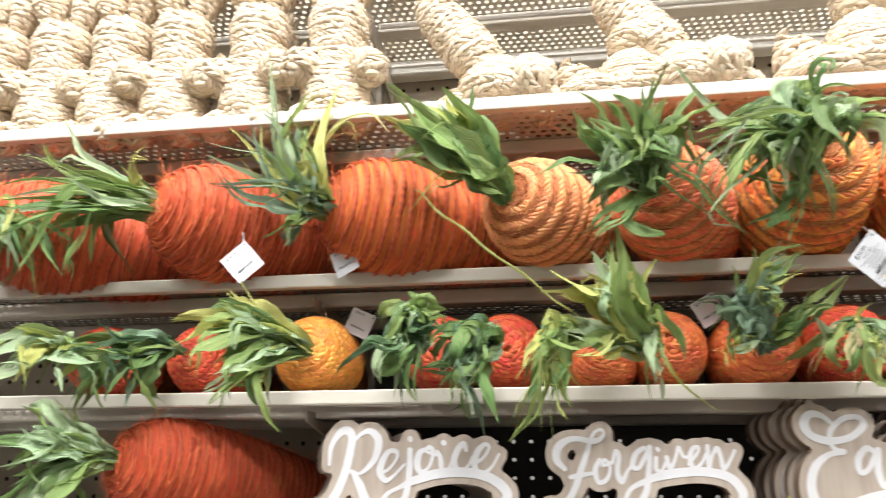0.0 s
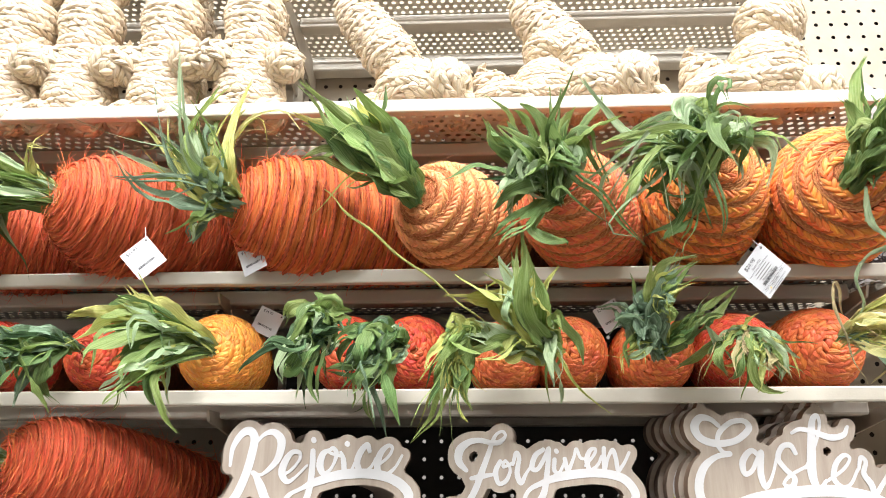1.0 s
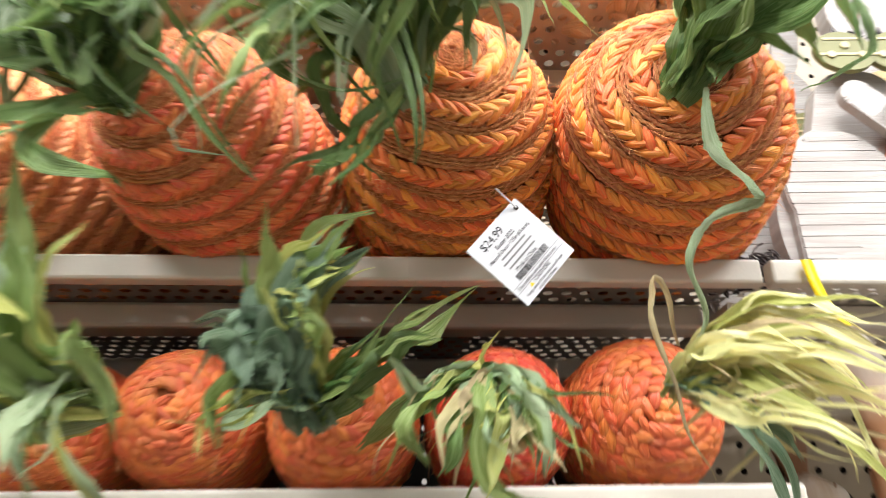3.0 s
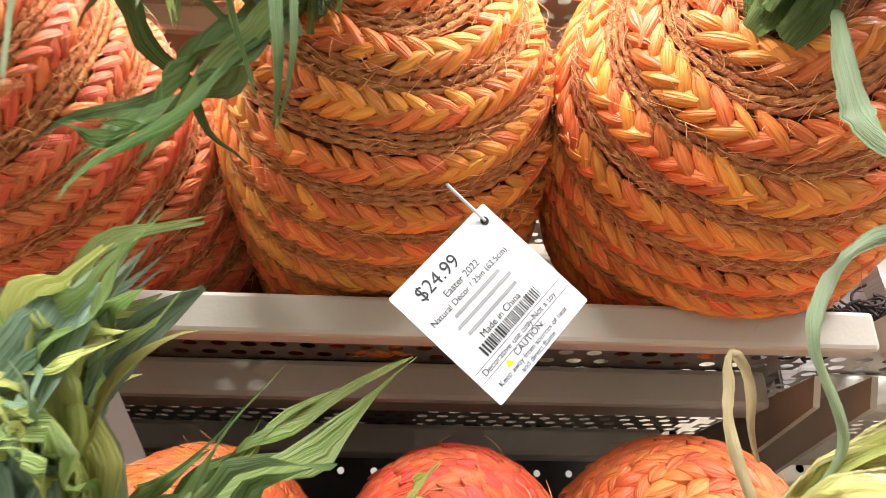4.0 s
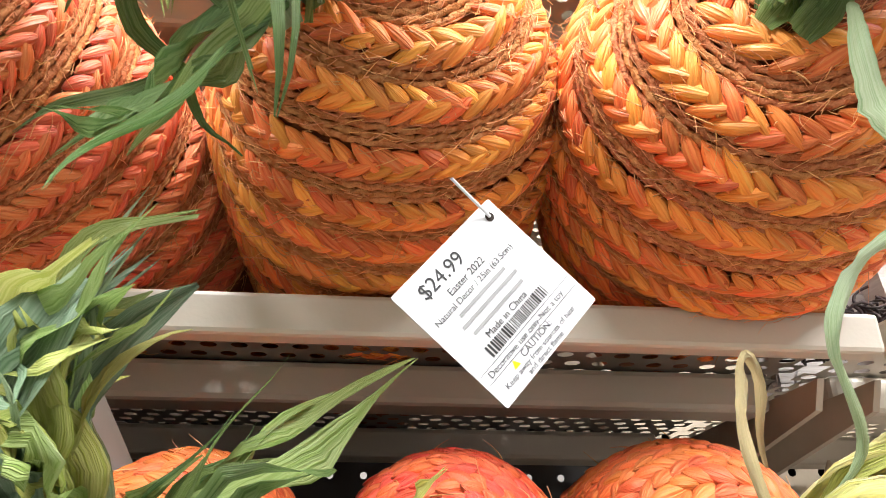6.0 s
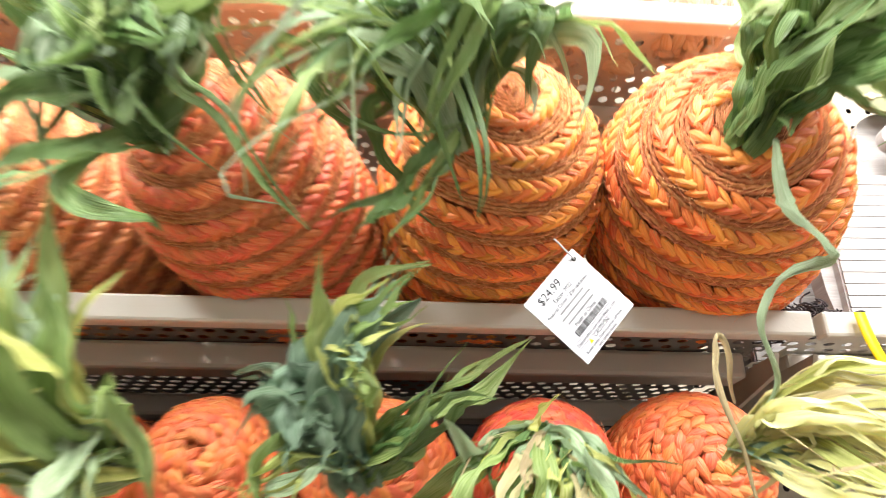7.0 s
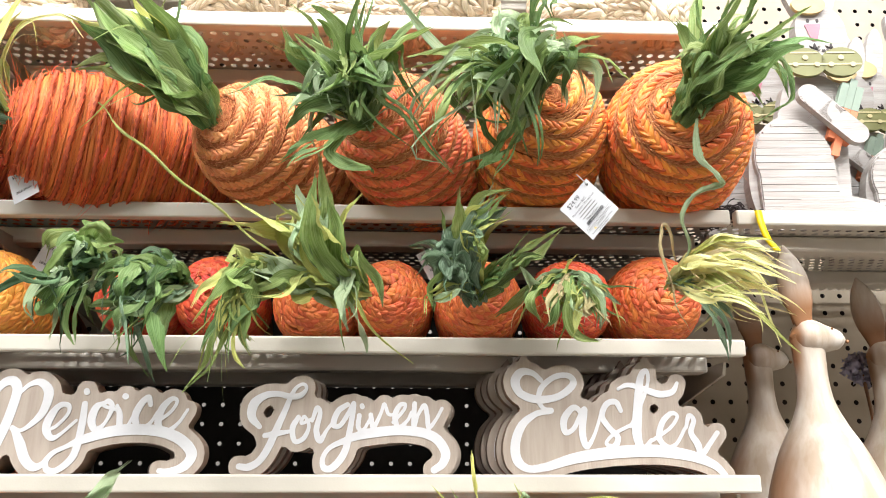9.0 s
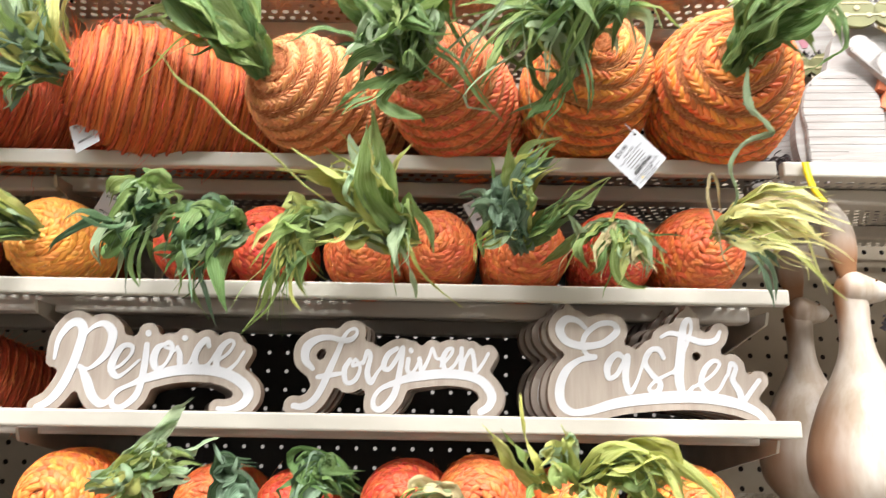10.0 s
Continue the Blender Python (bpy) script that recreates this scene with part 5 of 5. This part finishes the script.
# ---- long loose leaves ----
def ribbon(parent, way, width, mat, seed=0, turns=1.0):
    """A long twisting husk ribbon through given places."""
    P = smooth_path(way, 8)
    n = len(P)
    T = np.gradient(P, axis=0)
    T /= np.linalg.norm(T, axis=1)[:, None]
    t = np.linspace(0, 1, n)
    base = np.cross(T, np.array([0.15, 1.0, 0.1]))
    base /= np.linalg.norm(base, axis=1)[:, None]
    other = np.cross(T, base)
    a = turns * np.sin(t * 5.0 + seed)
    S = base * np.cos(a)[:, None] + other * np.sin(a)[:, None]
    K = np.cross(S, T)
    rng = np.random.RandomState(int(seed * 7) + n)
    w = 0.72 * width * np.clip(np.minimum(0.4 + 3 * t, 1) * (1 - t ** 3), 0.10, 1) * (1 + rng.normal(0, 0.10, n))
    P = P + np.stack([np.sin(t * 23 + seed), np.cos(t * 19 + seed), np.sin(t * 27)], -1) * 0.0012
    x = np.linspace(-1, 1, 5)
    V = P[:, None] + S[:, None] * (x[None] * w[:, None] * 0.5)[..., None] + K[:, None] * (w[:, None] * (0.30 * np.abs(x)[None] + 0.12 * np.sin(t[:, None] * 40 + 2 * x[None])))[..., None]
    i = np.arange(n - 1)[:, None] * 5
    j = np.arange(4)[None]
    F = np.stack([i + j, i + j + 1, i + 6 + j, i + 5 + j], -1).reshape(-1, 4)
    U = np.stack([np.tile(x * 0.5 + 0.5, n), np.repeat(t * 2, 5)], -1) + seed
    ob = part("leaf", mesh_from("leaf", V.reshape(-1, 3) - np.array(parent.location), F, mat, True, U), parent, "long curling husk ribbon")
    return ob


ribbon(g_carrot, [(0.430, 0.888, 1.446), (0.428, 0.884, 1.425), (0.430, 0.884, 1.405), (0.448, 0.890, 1.393), (0.452, 0.896, 1.386), (0.430, 0.900, 1.380), (0.416, 0.905, 1.356), (0.425, 0.915, 1.335), (0.420, 0.935, 1.318)], 0.010, H_PALE, 2, 0.8)
ribbon(g_carrot, [(0.440, 0.89, 1.462), (0.475, 0.875, 1.505), (0.505, 0.87, 1.50), (0.512, 0.87, 1.465), (0.492, 0.87, 1.445), (0.468, 0.872, 1.432)], 0.008, H_DEEP, 4, 0.7)
ribbon(c_carrot, [(-0.10, 0.905, 1.46), (-0.06, 0.90, 1.42), (0.0, 0.92, 1.375), (0.055, 0.945, 1.335), (0.075, 0.96, 1.320)], 0.004, H_LIME, 1, 0.5)
ribbon(f_carrot, [(0.270, 0.885, 1.475), (0.240, 0.885, 1.452), (0.250, 0.905, 1.432), (0.271, 0.927, 1.411)], 0.010, H_DEEP, 3, 0.4)
ribbon(straw_leaved, [(0.436, 0.98, 1.340), (0.415, 0.94, 1.362), (0.404, 0.93, 1.345), (0.411, 0.93, 1.30), (0.424, 0.935, 1.262)], 0.005, H_DRY, 4, 0.6)

# ---- yellow strip tag on the lip ----
strip = thing("yellow_strip", "bright yellow plastic strip hanging from the shelf lip", "tag")
P = smooth_path([(0.530, 0.996, 1.400), (0.531, 0.994, 1.384), (0.535, 0.993, 1.369), (0.543, 0.993, 1.357)], 6)
n = len(P)
V = np.concatenate([P + np.array((dx, dy, 0)) for dx, dy in ((-0.0036, 0), (0.0036, 0), (0.0036, 0.0006), (-0.0036, 0.0006))])
F = [(a * n + i, b * n + i, b * n + i + 1, a * n + i + 1) for a, b in ((0, 1), (1, 2), (2, 3), (3, 0)) for i in range(n - 1)]
part("strip", mesh_from("strip", V, F, M_YELLOW, True), strip)


# ---- rope rabbits ----
def blob_profile(length, radii):
    r = np.asarray(radii, float)
    x = np.linspace(0, 1, len(r))
    t = np.linspace(0, 1, 24)
    k = np.interp(t, x, r)
    return np.stack([t * length, np.maximum(k, 0.002)], -1)


def wrapped(pile, core, at0, axis, length, radii, width, seed):
    """A limb of coiled raffia plait about an axis."""
    prof = blob_profile(length, (0.003, *radii, 0.003))
    at, total = arc_profile(prof)
    a, s, u = frame_of(axis, (0.3, 0.8, 0.2))
    rot = np.stack([a, s, u], 1)
    P, N, T, B = spiral(at, 0.002, width * 0.9, total - 0.002, width * 0.62, seed, -width * 0.1, width * 0.12, seed)
    tmp = Pile()
    braid(tmp, P, N, T, B, width * 1.1, width * 0.62, width * 0.62, seed, slant=0.35, ragged=0.3)
    for v, f, uu in zip(tmp.v, tmp.f, tmp.u):
        pile.add(v @ rot.T + np.asarray(at0), f - f.min(), uu, 0)
    cp = prof.copy()
    cp[:, 1] = np.maximum(cp[:, 1] - width * 0.15, 0.001)
    V, F, U = lathe(cp, 18)
    pile.add(V @ rot.T + np.asarray(at0), F, U, 1)


M_CREAMCORE = material("cream_core", (0.60, 0.47, 0.32), 0.9, colour2=(0.5, 0.37, 0.23), scale=90, bump=0.4)


def rope_rabbit(pieces, place, mats, label, seed, width=0.0145, turn=0.0, scale=1.0):
    pile = Pile()
    for k, (p, ax, ln, rad) in enumerate(pieces):
        wrapped(pile, None, p, ax, ln, rad, width, seed + k)
    ob = new("rope_rabbit_figure", pile.mesh("rope_rabbit_figure", mats))
    ob.matrix_world = pose(*place, 0, 0, turn) @ Matrix.Diagonal((scale, scale, scale, 1))
    return tagged(ob, label, "figurine", "rope rabbits on the top shelf")


UP = (0, 0, 1)
SITTING = [((0, 0, 0.0), UP, 0.185, (0.035, 0.0385, 0.0385, 0.036, 0.033, 0.031, 0.030, 0.030, 0.033, 0.035, 0.030)),
           ((-0.028, -0.012, 0.098), (-0.45, -0.45, -0.72), 0.050, (0.012, 0.016, 0.0185, 0.017)),
           ((0.028, -0.012, 0.098), (0.45, -0.48, -0.72), 0.050, (0.012, 0.016, 0.0185, 0.017)),
           ((-0.024, -0.014, 0.0), (-0.3, -0.9, 0.12), 0.034, (0.012, 0.016, 0.016, 0.012)),
           ((0.024, -0.014, 0.0), (0.3, -0.9, 0.12), 0.034, (0.012, 0.016, 0.016, 0.012)),
           ((-0.018, 0, 0.175), (-0.2, 0, 1), 0.10, (0.012, 0.018, 0.018, 0.008)),
           ((0.018, 0, 0.175), (0.2, 0, 1), 0.10, (0.012, 0.018, 0.018, 0.008))]
TOP = 1.5795
CREAMS = [M_CREAM, M_CREAMCORE]
s1 = rope_rabbit(SITTING, (-0.217, 1.0, TOP), CREAMS, "cream braided raffia sitting rabbit on the top shelf", 5, turn=8)
for x, y, tn in ((-0.322, 1.0, -6), (-0.428, 1.0, 4), (-0.512, 1.0, -10), (-0.60, 1.0, 7), (-0.69, 1.0, 0), (-0.375, 1.15, -20)):
    copy_thing(s1, pose(x, y, TOP, 0, 0, tn))
LEANING = [((0, 0, 0.0), UP, 0.085, (0.03, 0.045, 0.046, 0.04, 0.028)),
           ((0.02, -0.01, 0.04), (0.75, -0.5, 0.1), 0.05, (0.018, 0.026, 0.027, 0.02)),
           ((0.0, 0, 0.055), (-0.62, 0, 0.85), 0.16, (0.022, 0.028, 0.028, 0.026, 0.024, 0.02)),
           ((0.05, 0.0, 0.0), UP, 0.045, (0.02, 0.03, 0.028, 0.012)),
           ((-0.045, 0.01, 0.0), UP, 0.05, (0.02, 0.032, 0.03, 0.012))]
s2 = rope_rabbit(LEANING, (-0.015, 1.005, TOP), CREAMS, "cream braided raffia leaning rabbit on the top shelf", 21)
copy_thing(s2, pose(0.205, 1.005, TOP, 0, 0, -8))
LYING = [((-0.045, 0, 0.0), UP, 0.07, (0.03, 0.046, 0.044, 0.03, 0.012)),
         ((0.01, 0, 0.0), UP, 0.11, (0.034, 0.045, 0.042, 0.04, 0.03)),
         ((0.02, -0.012, 0.022), (0.85, -0.35, -0.05), 0.06, (0.018, 0.023, 0.023, 0.020)),
         ((0.0, 0, 0.09), (0.5, 0, 0.8), 0.09, (0.024, 0.036, 0.036, 0.03, 0.02)),
         ((-0.055, 0.01, 0.05), (-0.5, 0, 0.8), 0.045, (0.018, 0.022, 0.018, 0.008))]
s3 = rope_rabbit(LYING, (0.395, 1.0, TOP), CREAMS, "cream braided raffia crouching rabbit on the top shelf", 41)
copy_thing(s3, pose(0.135, 1.01, TOP, 0, 0, 12) @ Matrix.Diagonal((0.9, 0.9, 0.8, 1)))
CHICK = [((0, 0, 0), UP, 0.095, (0.03, 0.04, 0.036, 0.026, 0.012)), ((-0.028, 0, 0.02), (-0.15, 0, 1), 0.06, (0.018, 0.024, 0.02, 0.01))]
rope_rabbit(CHICK, (0.055, 1.07, TOP), [M_TAN, M_CREAMCORE], "small tan braided raffia rabbit among larger ones", 61, 0.013)
rope_rabbit(CHICK, (0.12, 1.12, TOP), [M_CREAM, M_CREAMCORE], "small cream braided raffia rabbit among larger ones", 66, 0.013, 0, 1.3)


# ---- carved rabbits ----
def carved_rabbit(place, turn, scale, label):
    """Slim standing rabbit, pear-shaped, its head turned aside; one plain mesh."""
    pile = Pile()
    glaze = []

    def lump(at0, axis, length, radii, g0, g1, flat=1.0):
        prof = smooth_path([(length * q / (len(radii) - 1), v) for q, v in enumerate(radii)], 5)
        k = len(prof)
        V, F, U = lathe(prof, 24)
        V[:, 2] *= flat
        a, s, u = frame_of(axis, (0.1, 1, 0.05))
        pile.add(V @ np.stack([a, s, u], 1).T + np.asarray(at0), F, U)
        glaze.append(np.repeat(np.linspace(g0, g1, k), 24))

    lump((0, 0, 0), (0.0, 0, 1), 0.224, (0.036, 0.053, 0.057, 0.054, 0.047, 0.038, 0.026, 0.0175, 0.0150, 0.0155, 0.0165), -0.1, 0.12)
    lump((-0.0170, 0, 0.2225), (0.99, -0.06, -0.07), 0.056, (0.001, 0.0150, 0.0190, 0.0190, 0.0168, 0.0142, 0.0118, 0.0090, 0.001), 0.55, -0.6)
    lump((-0.003, -0.006, 0.228), (-0.13, 0, 1), 0.092, (0.0075, 0.0105, 0.0150, 0.0165, 0.0150, 0.010, 0.001), 1.5, -0.6, 0.5)
    lump((0.004, 0.014, 0.228), (0.12, 0.2, 0.95), 0.05, (0.006, 0.009, 0.011, 0.009, 0.001), 1.0, 0.8, 0.45)
    lump((0.037, -0.0055, 0.2165), (0.6, -0.6, 0.1), 0.004, (0.0005, 0.0022, 0.0005), 1.0, 1.0)
    lump((0.012, -0.046, 0.016), (0.3, -1, -0.1), 0.034, (0.001, 0.012, 0.0155, 0.013, 0.001), 0.0, 0.1)
    for dy in (-0.0205, 0.0165):
        lump((0.016, dy * 0.93, 0.2275), (0.3, dy * 20, 0.1), 0.0022, (0.0004, 0.0014, 0.0004), 1.6, 1.6)
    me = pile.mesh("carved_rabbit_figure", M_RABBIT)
    co = np.concatenate(pile.v)
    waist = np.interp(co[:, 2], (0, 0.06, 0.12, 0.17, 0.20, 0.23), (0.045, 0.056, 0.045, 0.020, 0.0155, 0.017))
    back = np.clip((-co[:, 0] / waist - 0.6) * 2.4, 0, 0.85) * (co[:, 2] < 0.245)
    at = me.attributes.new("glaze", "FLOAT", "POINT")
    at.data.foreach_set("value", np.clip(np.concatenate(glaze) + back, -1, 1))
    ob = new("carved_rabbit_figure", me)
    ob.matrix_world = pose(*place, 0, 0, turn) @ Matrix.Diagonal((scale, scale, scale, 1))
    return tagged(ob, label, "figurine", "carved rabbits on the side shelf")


r1 = carved_rabbit((0.588, 1.045, 1.0575), 0, 1.0, "antique white carved rabbit with brown glazed ears")
copy_thing(r1, pose(0.602, 1.19, 1.0575, 0, 0, 4))
copy_thing(r1, pose(0.745, 1.17, 1.0575, 0, 0, -20))
copy_thing(r1, pose(0.76, 1.05, 1.0575, 0, 0, 12))
copy_thing(r1, pose(0.88, 1.10, 1.0575, 0, 0, -5))


# ---- painted wooden rabbits ----
def ellipse(X, Z, cx, cz, rx, rz, a=0.0):
    c, s = math.cos(a), math.sin(a)
    x, z = (X - cx) * c + (Z - cz) * s, -(X - cx) * s + (Z - cz) * c
    return (np.hypot(x / rx, z / rz) - 1) * min(rx, rz)


M_SCRATCH = material("worn_grey_edge", (0.16, 0.12, 0.10), 0.8)
M_YELLOWHAT = material("pale_yellow_paint", (0.55, 0.42, 0.20), 0.65)


def painted_rabbit(place, turn, label, flip=1):
    """Cut-out board rabbit with battened body, bow, hat and carrot; one plain mesh."""
    h = 0.0010
    X, Z = np.meshgrid(np.arange(-0.09, 0.10, h), np.arange(-0.005, 0.40, h))
    layers = []
    def bar(x0, z0, x1, z1, w):
        t = np.clip(((X - x0) * (x1 - x0) + (Z - z0) * (z1 - z0)) / ((x1 - x0) ** 2 + (z1 - z0) ** 2), 0, 1)
        return np.hypot(X - x0 - t * (x1 - x0), Z - z0 - t * (z1 - z0)) - w

    body = np.minimum(bar(0.006, 0.0, 0.018, 0.165, 0.031), bar(-0.022, 0.06, 0.008, 0.165, 0.030))
    body = np.minimum(body, np.minimum(ellipse(X, Z, -0.016, 0.058, 0.056, 0.085), ellipse(X, Z, 0.004, 0.0, 0.072, 0.036)))
    body = np.maximum(body, -Z)
    layers.append((body, 0.0, 0.016, 0))
    for x in (-0.012, 0.006, 0.024, 0.036):
        layers.append((np.maximum(np.abs(X - x) - 0.0008, np.maximum(body + 0.003, 0.115 - Z)), -0.0007, 0.0002, 7))
    belly = np.minimum(ellipse(X, Z, -0.022, 0.085, 0.044, 0.050), np.maximum(np.abs(X + 0.020) - 0.043, np.abs(Z - 0.045) - 0.045))
    layers.append((np.maximum(belly, -Z), -0.007, -0.0002, 0))
    for z in np.arange(0.006, 0.134, 0.0088):
        layers.append((np.maximum(np.abs(Z - z) - 0.0041, belly + 0.001), -0.0090, -0.0072, 0))
    layers.append((np.maximum(ellipse(X, Z, 0.012, 0.010, 0.066, 0.030), -Z), -0.013, -0.0092, 0))
    head = ellipse(X, Z, 0.030, 0.248, 0.030, 0.037)
    layers.append((head, -0.010, 0.006, 0))
    for sx in (-1, 1):
        layers.append((ellipse(X, Z, 0.028 + sx * 0.020, 0.312, 0.013, 0.045, -sx * 0.2), -0.003, 0.006, 0))
        layers.append((ellipse(X, Z, 0.024 + sx * 0.021, 0.204, 0.024, 0.0185, sx * 0.12), -0.016, -0.0105, 1))
        for q in range(3):
            layers.append((ellipse(X, Z, 0.024 + sx * (0.008 + 0.0125 * q), 0.200 + 0.009 * (q % 2), 0.0034, 0.003), -0.0172, -0.0162, 2))
        layers.append((ellipse(X, Z, 0.022 + sx * 0.0055, 0.262, 0.0017, 0.0024), -0.0108, -0.0102, 5))
        layers.append((np.maximum(np.abs(ellipse(X, Z, 0.020 + sx * 0.0095, 0.230, 0.0095, 0.0085)) - 0.0010, Z - 0.231), -0.0108, -0.0102, 5))
    for z in (0.193, 0.2005, 0.208, 0.2155):
        layers.append((np.maximum(np.abs(Z - z) - 0.0008, np.minimum(ellipse(X, Z, 0.003, 0.204, 0.023, 0.0175), ellipse(X, Z, 0.045, 0.204, 0.023, 0.0175))), -0.0166, -0.0161, 2))
    layers.append((ellipse(X, Z, 0.018, 0.282, 0.020, 0.013), -0.015, -0.0103, 8))
    layers.append((np.maximum(np.abs(X - 0.021) - 0.0035 - (Z - 0.236) * 0.3, np.abs(Z - 0.246) - 0.011), -0.0110, -0.0102, 3))
    c, g = math.cos(0.37), math.sin(0.37)
    across, along = (X - 0.045) * c - (Z - 0.146) * g, (X - 0.045) * g + (Z - 0.146) * c
    for q in (-1, 0, 1):
        layers.append((np.maximum(np.abs(across - q * 0.0085) - 0.0041, np.maximum(along, -0.062 - along + 0.02 * abs(q))), -0.011, -0.002, 4))
        layers.append((np.maximum(np.abs(across - q * 0.0085) - 0.0041, np.maximum(-along + 0.0004, along - 0.040 + 0.008 * abs(q))), -0.011, -0.002, 6))
    arm = bar(0.000, 0.160, 0.047, 0.112, 0.0125)
    layers.append((arm, -0.020, -0.0115, 0))
    layers.append((np.maximum(np.abs(arm + 0.0014) - 0.0009, ellipse(X, Z, 0.002, 0.135, 0.035, 0.028)), -0.0204, -0.0199, 7))
    mats = [M_WHITEWASH, M_GREENBOW, M_CREAMPAINT, M_PINK, M_ORANGEPAINT, M_BLACKPAINT, M_TEALPAINT, M_SCRATCH, M_YELLOWHAT]
    pile = Pile()
    for D, y0, y1, mi in layers:
        me = slab("layer", D, X, Z, y0, y1, [M_WHITEWASH])
        if not len(me.polygons):
            continue
        V = np.empty(len(me.vertices) * 3)
        me.vertices.foreach_get("co", V)
        F = np.empty(len(me.loops), np.int32)
        me.loops.foreach_get("vertex_index", F)
        pile.add(V.reshape(-1, 3) * (flip, 1, 1), F.reshape(-1, 4), None, mi)
        bpy.data.meshes.remove(me)
    ob = new("painted_rabbit_figure", pile.mesh("painted_rabbit_figure", mats, False))
    ob.matrix_world = pose(*place, 0, 0, turn)
    return tagged(ob, label, "figurine", "painted wooden rabbits on the side shelf")


p1 = painted_rabbit((0.630, 1.06, 1.3975), -3, "whitewashed wooden rabbit with olive bow tie and painted carrot")
SMALLER = Matrix.Diagonal((0.9, 1, 0.82, 1))
copy_thing(p1, pose(0.765, 1.075, 1.3975, 0, 0, -4) @ SMALLER)
copy_thing(p1, pose(0.585, 1.12, 1.3975, 0, 0, -8) @ SMALLER)
copy_thing(p1, pose(0.705, 1.13, 1.3975, 0, 0, -2) @ SMALLER)
copy_thing(p1, pose(0.85, 1.13, 1.3975, 0, 0, 3))
copy_thing(p1, pose(0.78, 1.20, 1.3975, 0, 0, 3))


# ---- dark curled moss by the rabbits ----
def moss(name, place, size, count, seed):
    rng = np.random.RandomState(seed)
    pile = Pile()
    for k in range(count):
        c = rng.normal(0, 0.45, 3) * size
        c[2] = abs(c[2])
        r = 0.004 + 0.004 * rng.rand()
        t = np.linspace(0, 5 + 3 * rng.rand(), 14)
        ax, s, u = frame_of(rng.normal(0, 1, 3))
        P = c + np.outer(np.cos(t) * r, s) + np.outer(np.sin(t) * r, u) + np.outer(t * 0.0012, ax)
        P[:, 2] = np.maximum(P[:, 2], 0.0008)
        N = np.tile(ax, (14, 1))
        T = np.gradient(P, axis=0)
        B = np.cross(N, T)
        B /= np.linalg.norm(B, axis=1)[:, None] + 1e-9
        ang = np.linspace(0, 6.2832, 4, endpoint=False)
        sec = np.broadcast_to(np.stack([np.cos(ang), np.sin(ang)], -1)[None] * 0.0007, (14, 4, 2))
        pile.add(*sweep(P, N, B, sec))
    ob = new(name, pile.mesh(name, M_DARKTWIG))
    ob.location = place
    return tagged(ob, "dark curled moss tuft lying on the shelf", "moss", "", "stuff")


moss("curled_moss", (0.515, 1.035, 1.3985), (0.032, 0.02, 0.016), 150, 3)
moss("curled_moss", (0.70, 1.05, 1.3985), (0.02, 0.015, 0.012), 60, 4)


# ---- cloth flower behind the carved rabbits ----
def cloth_flower(place, label):
    ob = thing("artificial_flower", label, "flower")
    ob.location = place
    rng = np.random.RandomState(8)
    petals = Pile()
    for k in range(46):
        z = 1 - 2 * (k + 0.5) / 46
        a = k * 2.39996
        n = np.array([math.sqrt(1 - z * z) * math.cos(a), math.sqrt(1 - z * z) * math.sin(a), z])
        V, F, U = leaf_mesh(0.017, 0.014, 0.0, 0.9, 0.2, k, n + rng.normal(0, 0.25, 3), rng.normal(0, 1, 3), 0.6, 1.2)
        petals.add(V + n * 0.010 + (0, 0, 0.212), F, U)
    part("petals", petals.mesh("petals", M_LILAC), ob, "dusty lilac cloth petals")
    P = np.array([(0.006 * math.sin(t * 3), 0, 0.205 * t) for t in np.linspace(0, 1, 10)])
    ang = np.linspace(0, 6.2832, 6, endpoint=False)
    sec = np.broadcast_to(np.stack([np.cos(ang), np.sin(ang)], -1)[None] * 0.0022, (10, 6, 2))
    V, F = sweep(P, np.tile((0, 1.0, 0), (10, 1)), np.tile((1.0, 0, 0), (10, 1)), sec)
    part("stem", mesh_from("stem", V, F, M_BROWN), ob)
    return ob


cloth_flower((0.742, 1.21, 1.0575), "dusty lilac cloth flower on a brown stem")
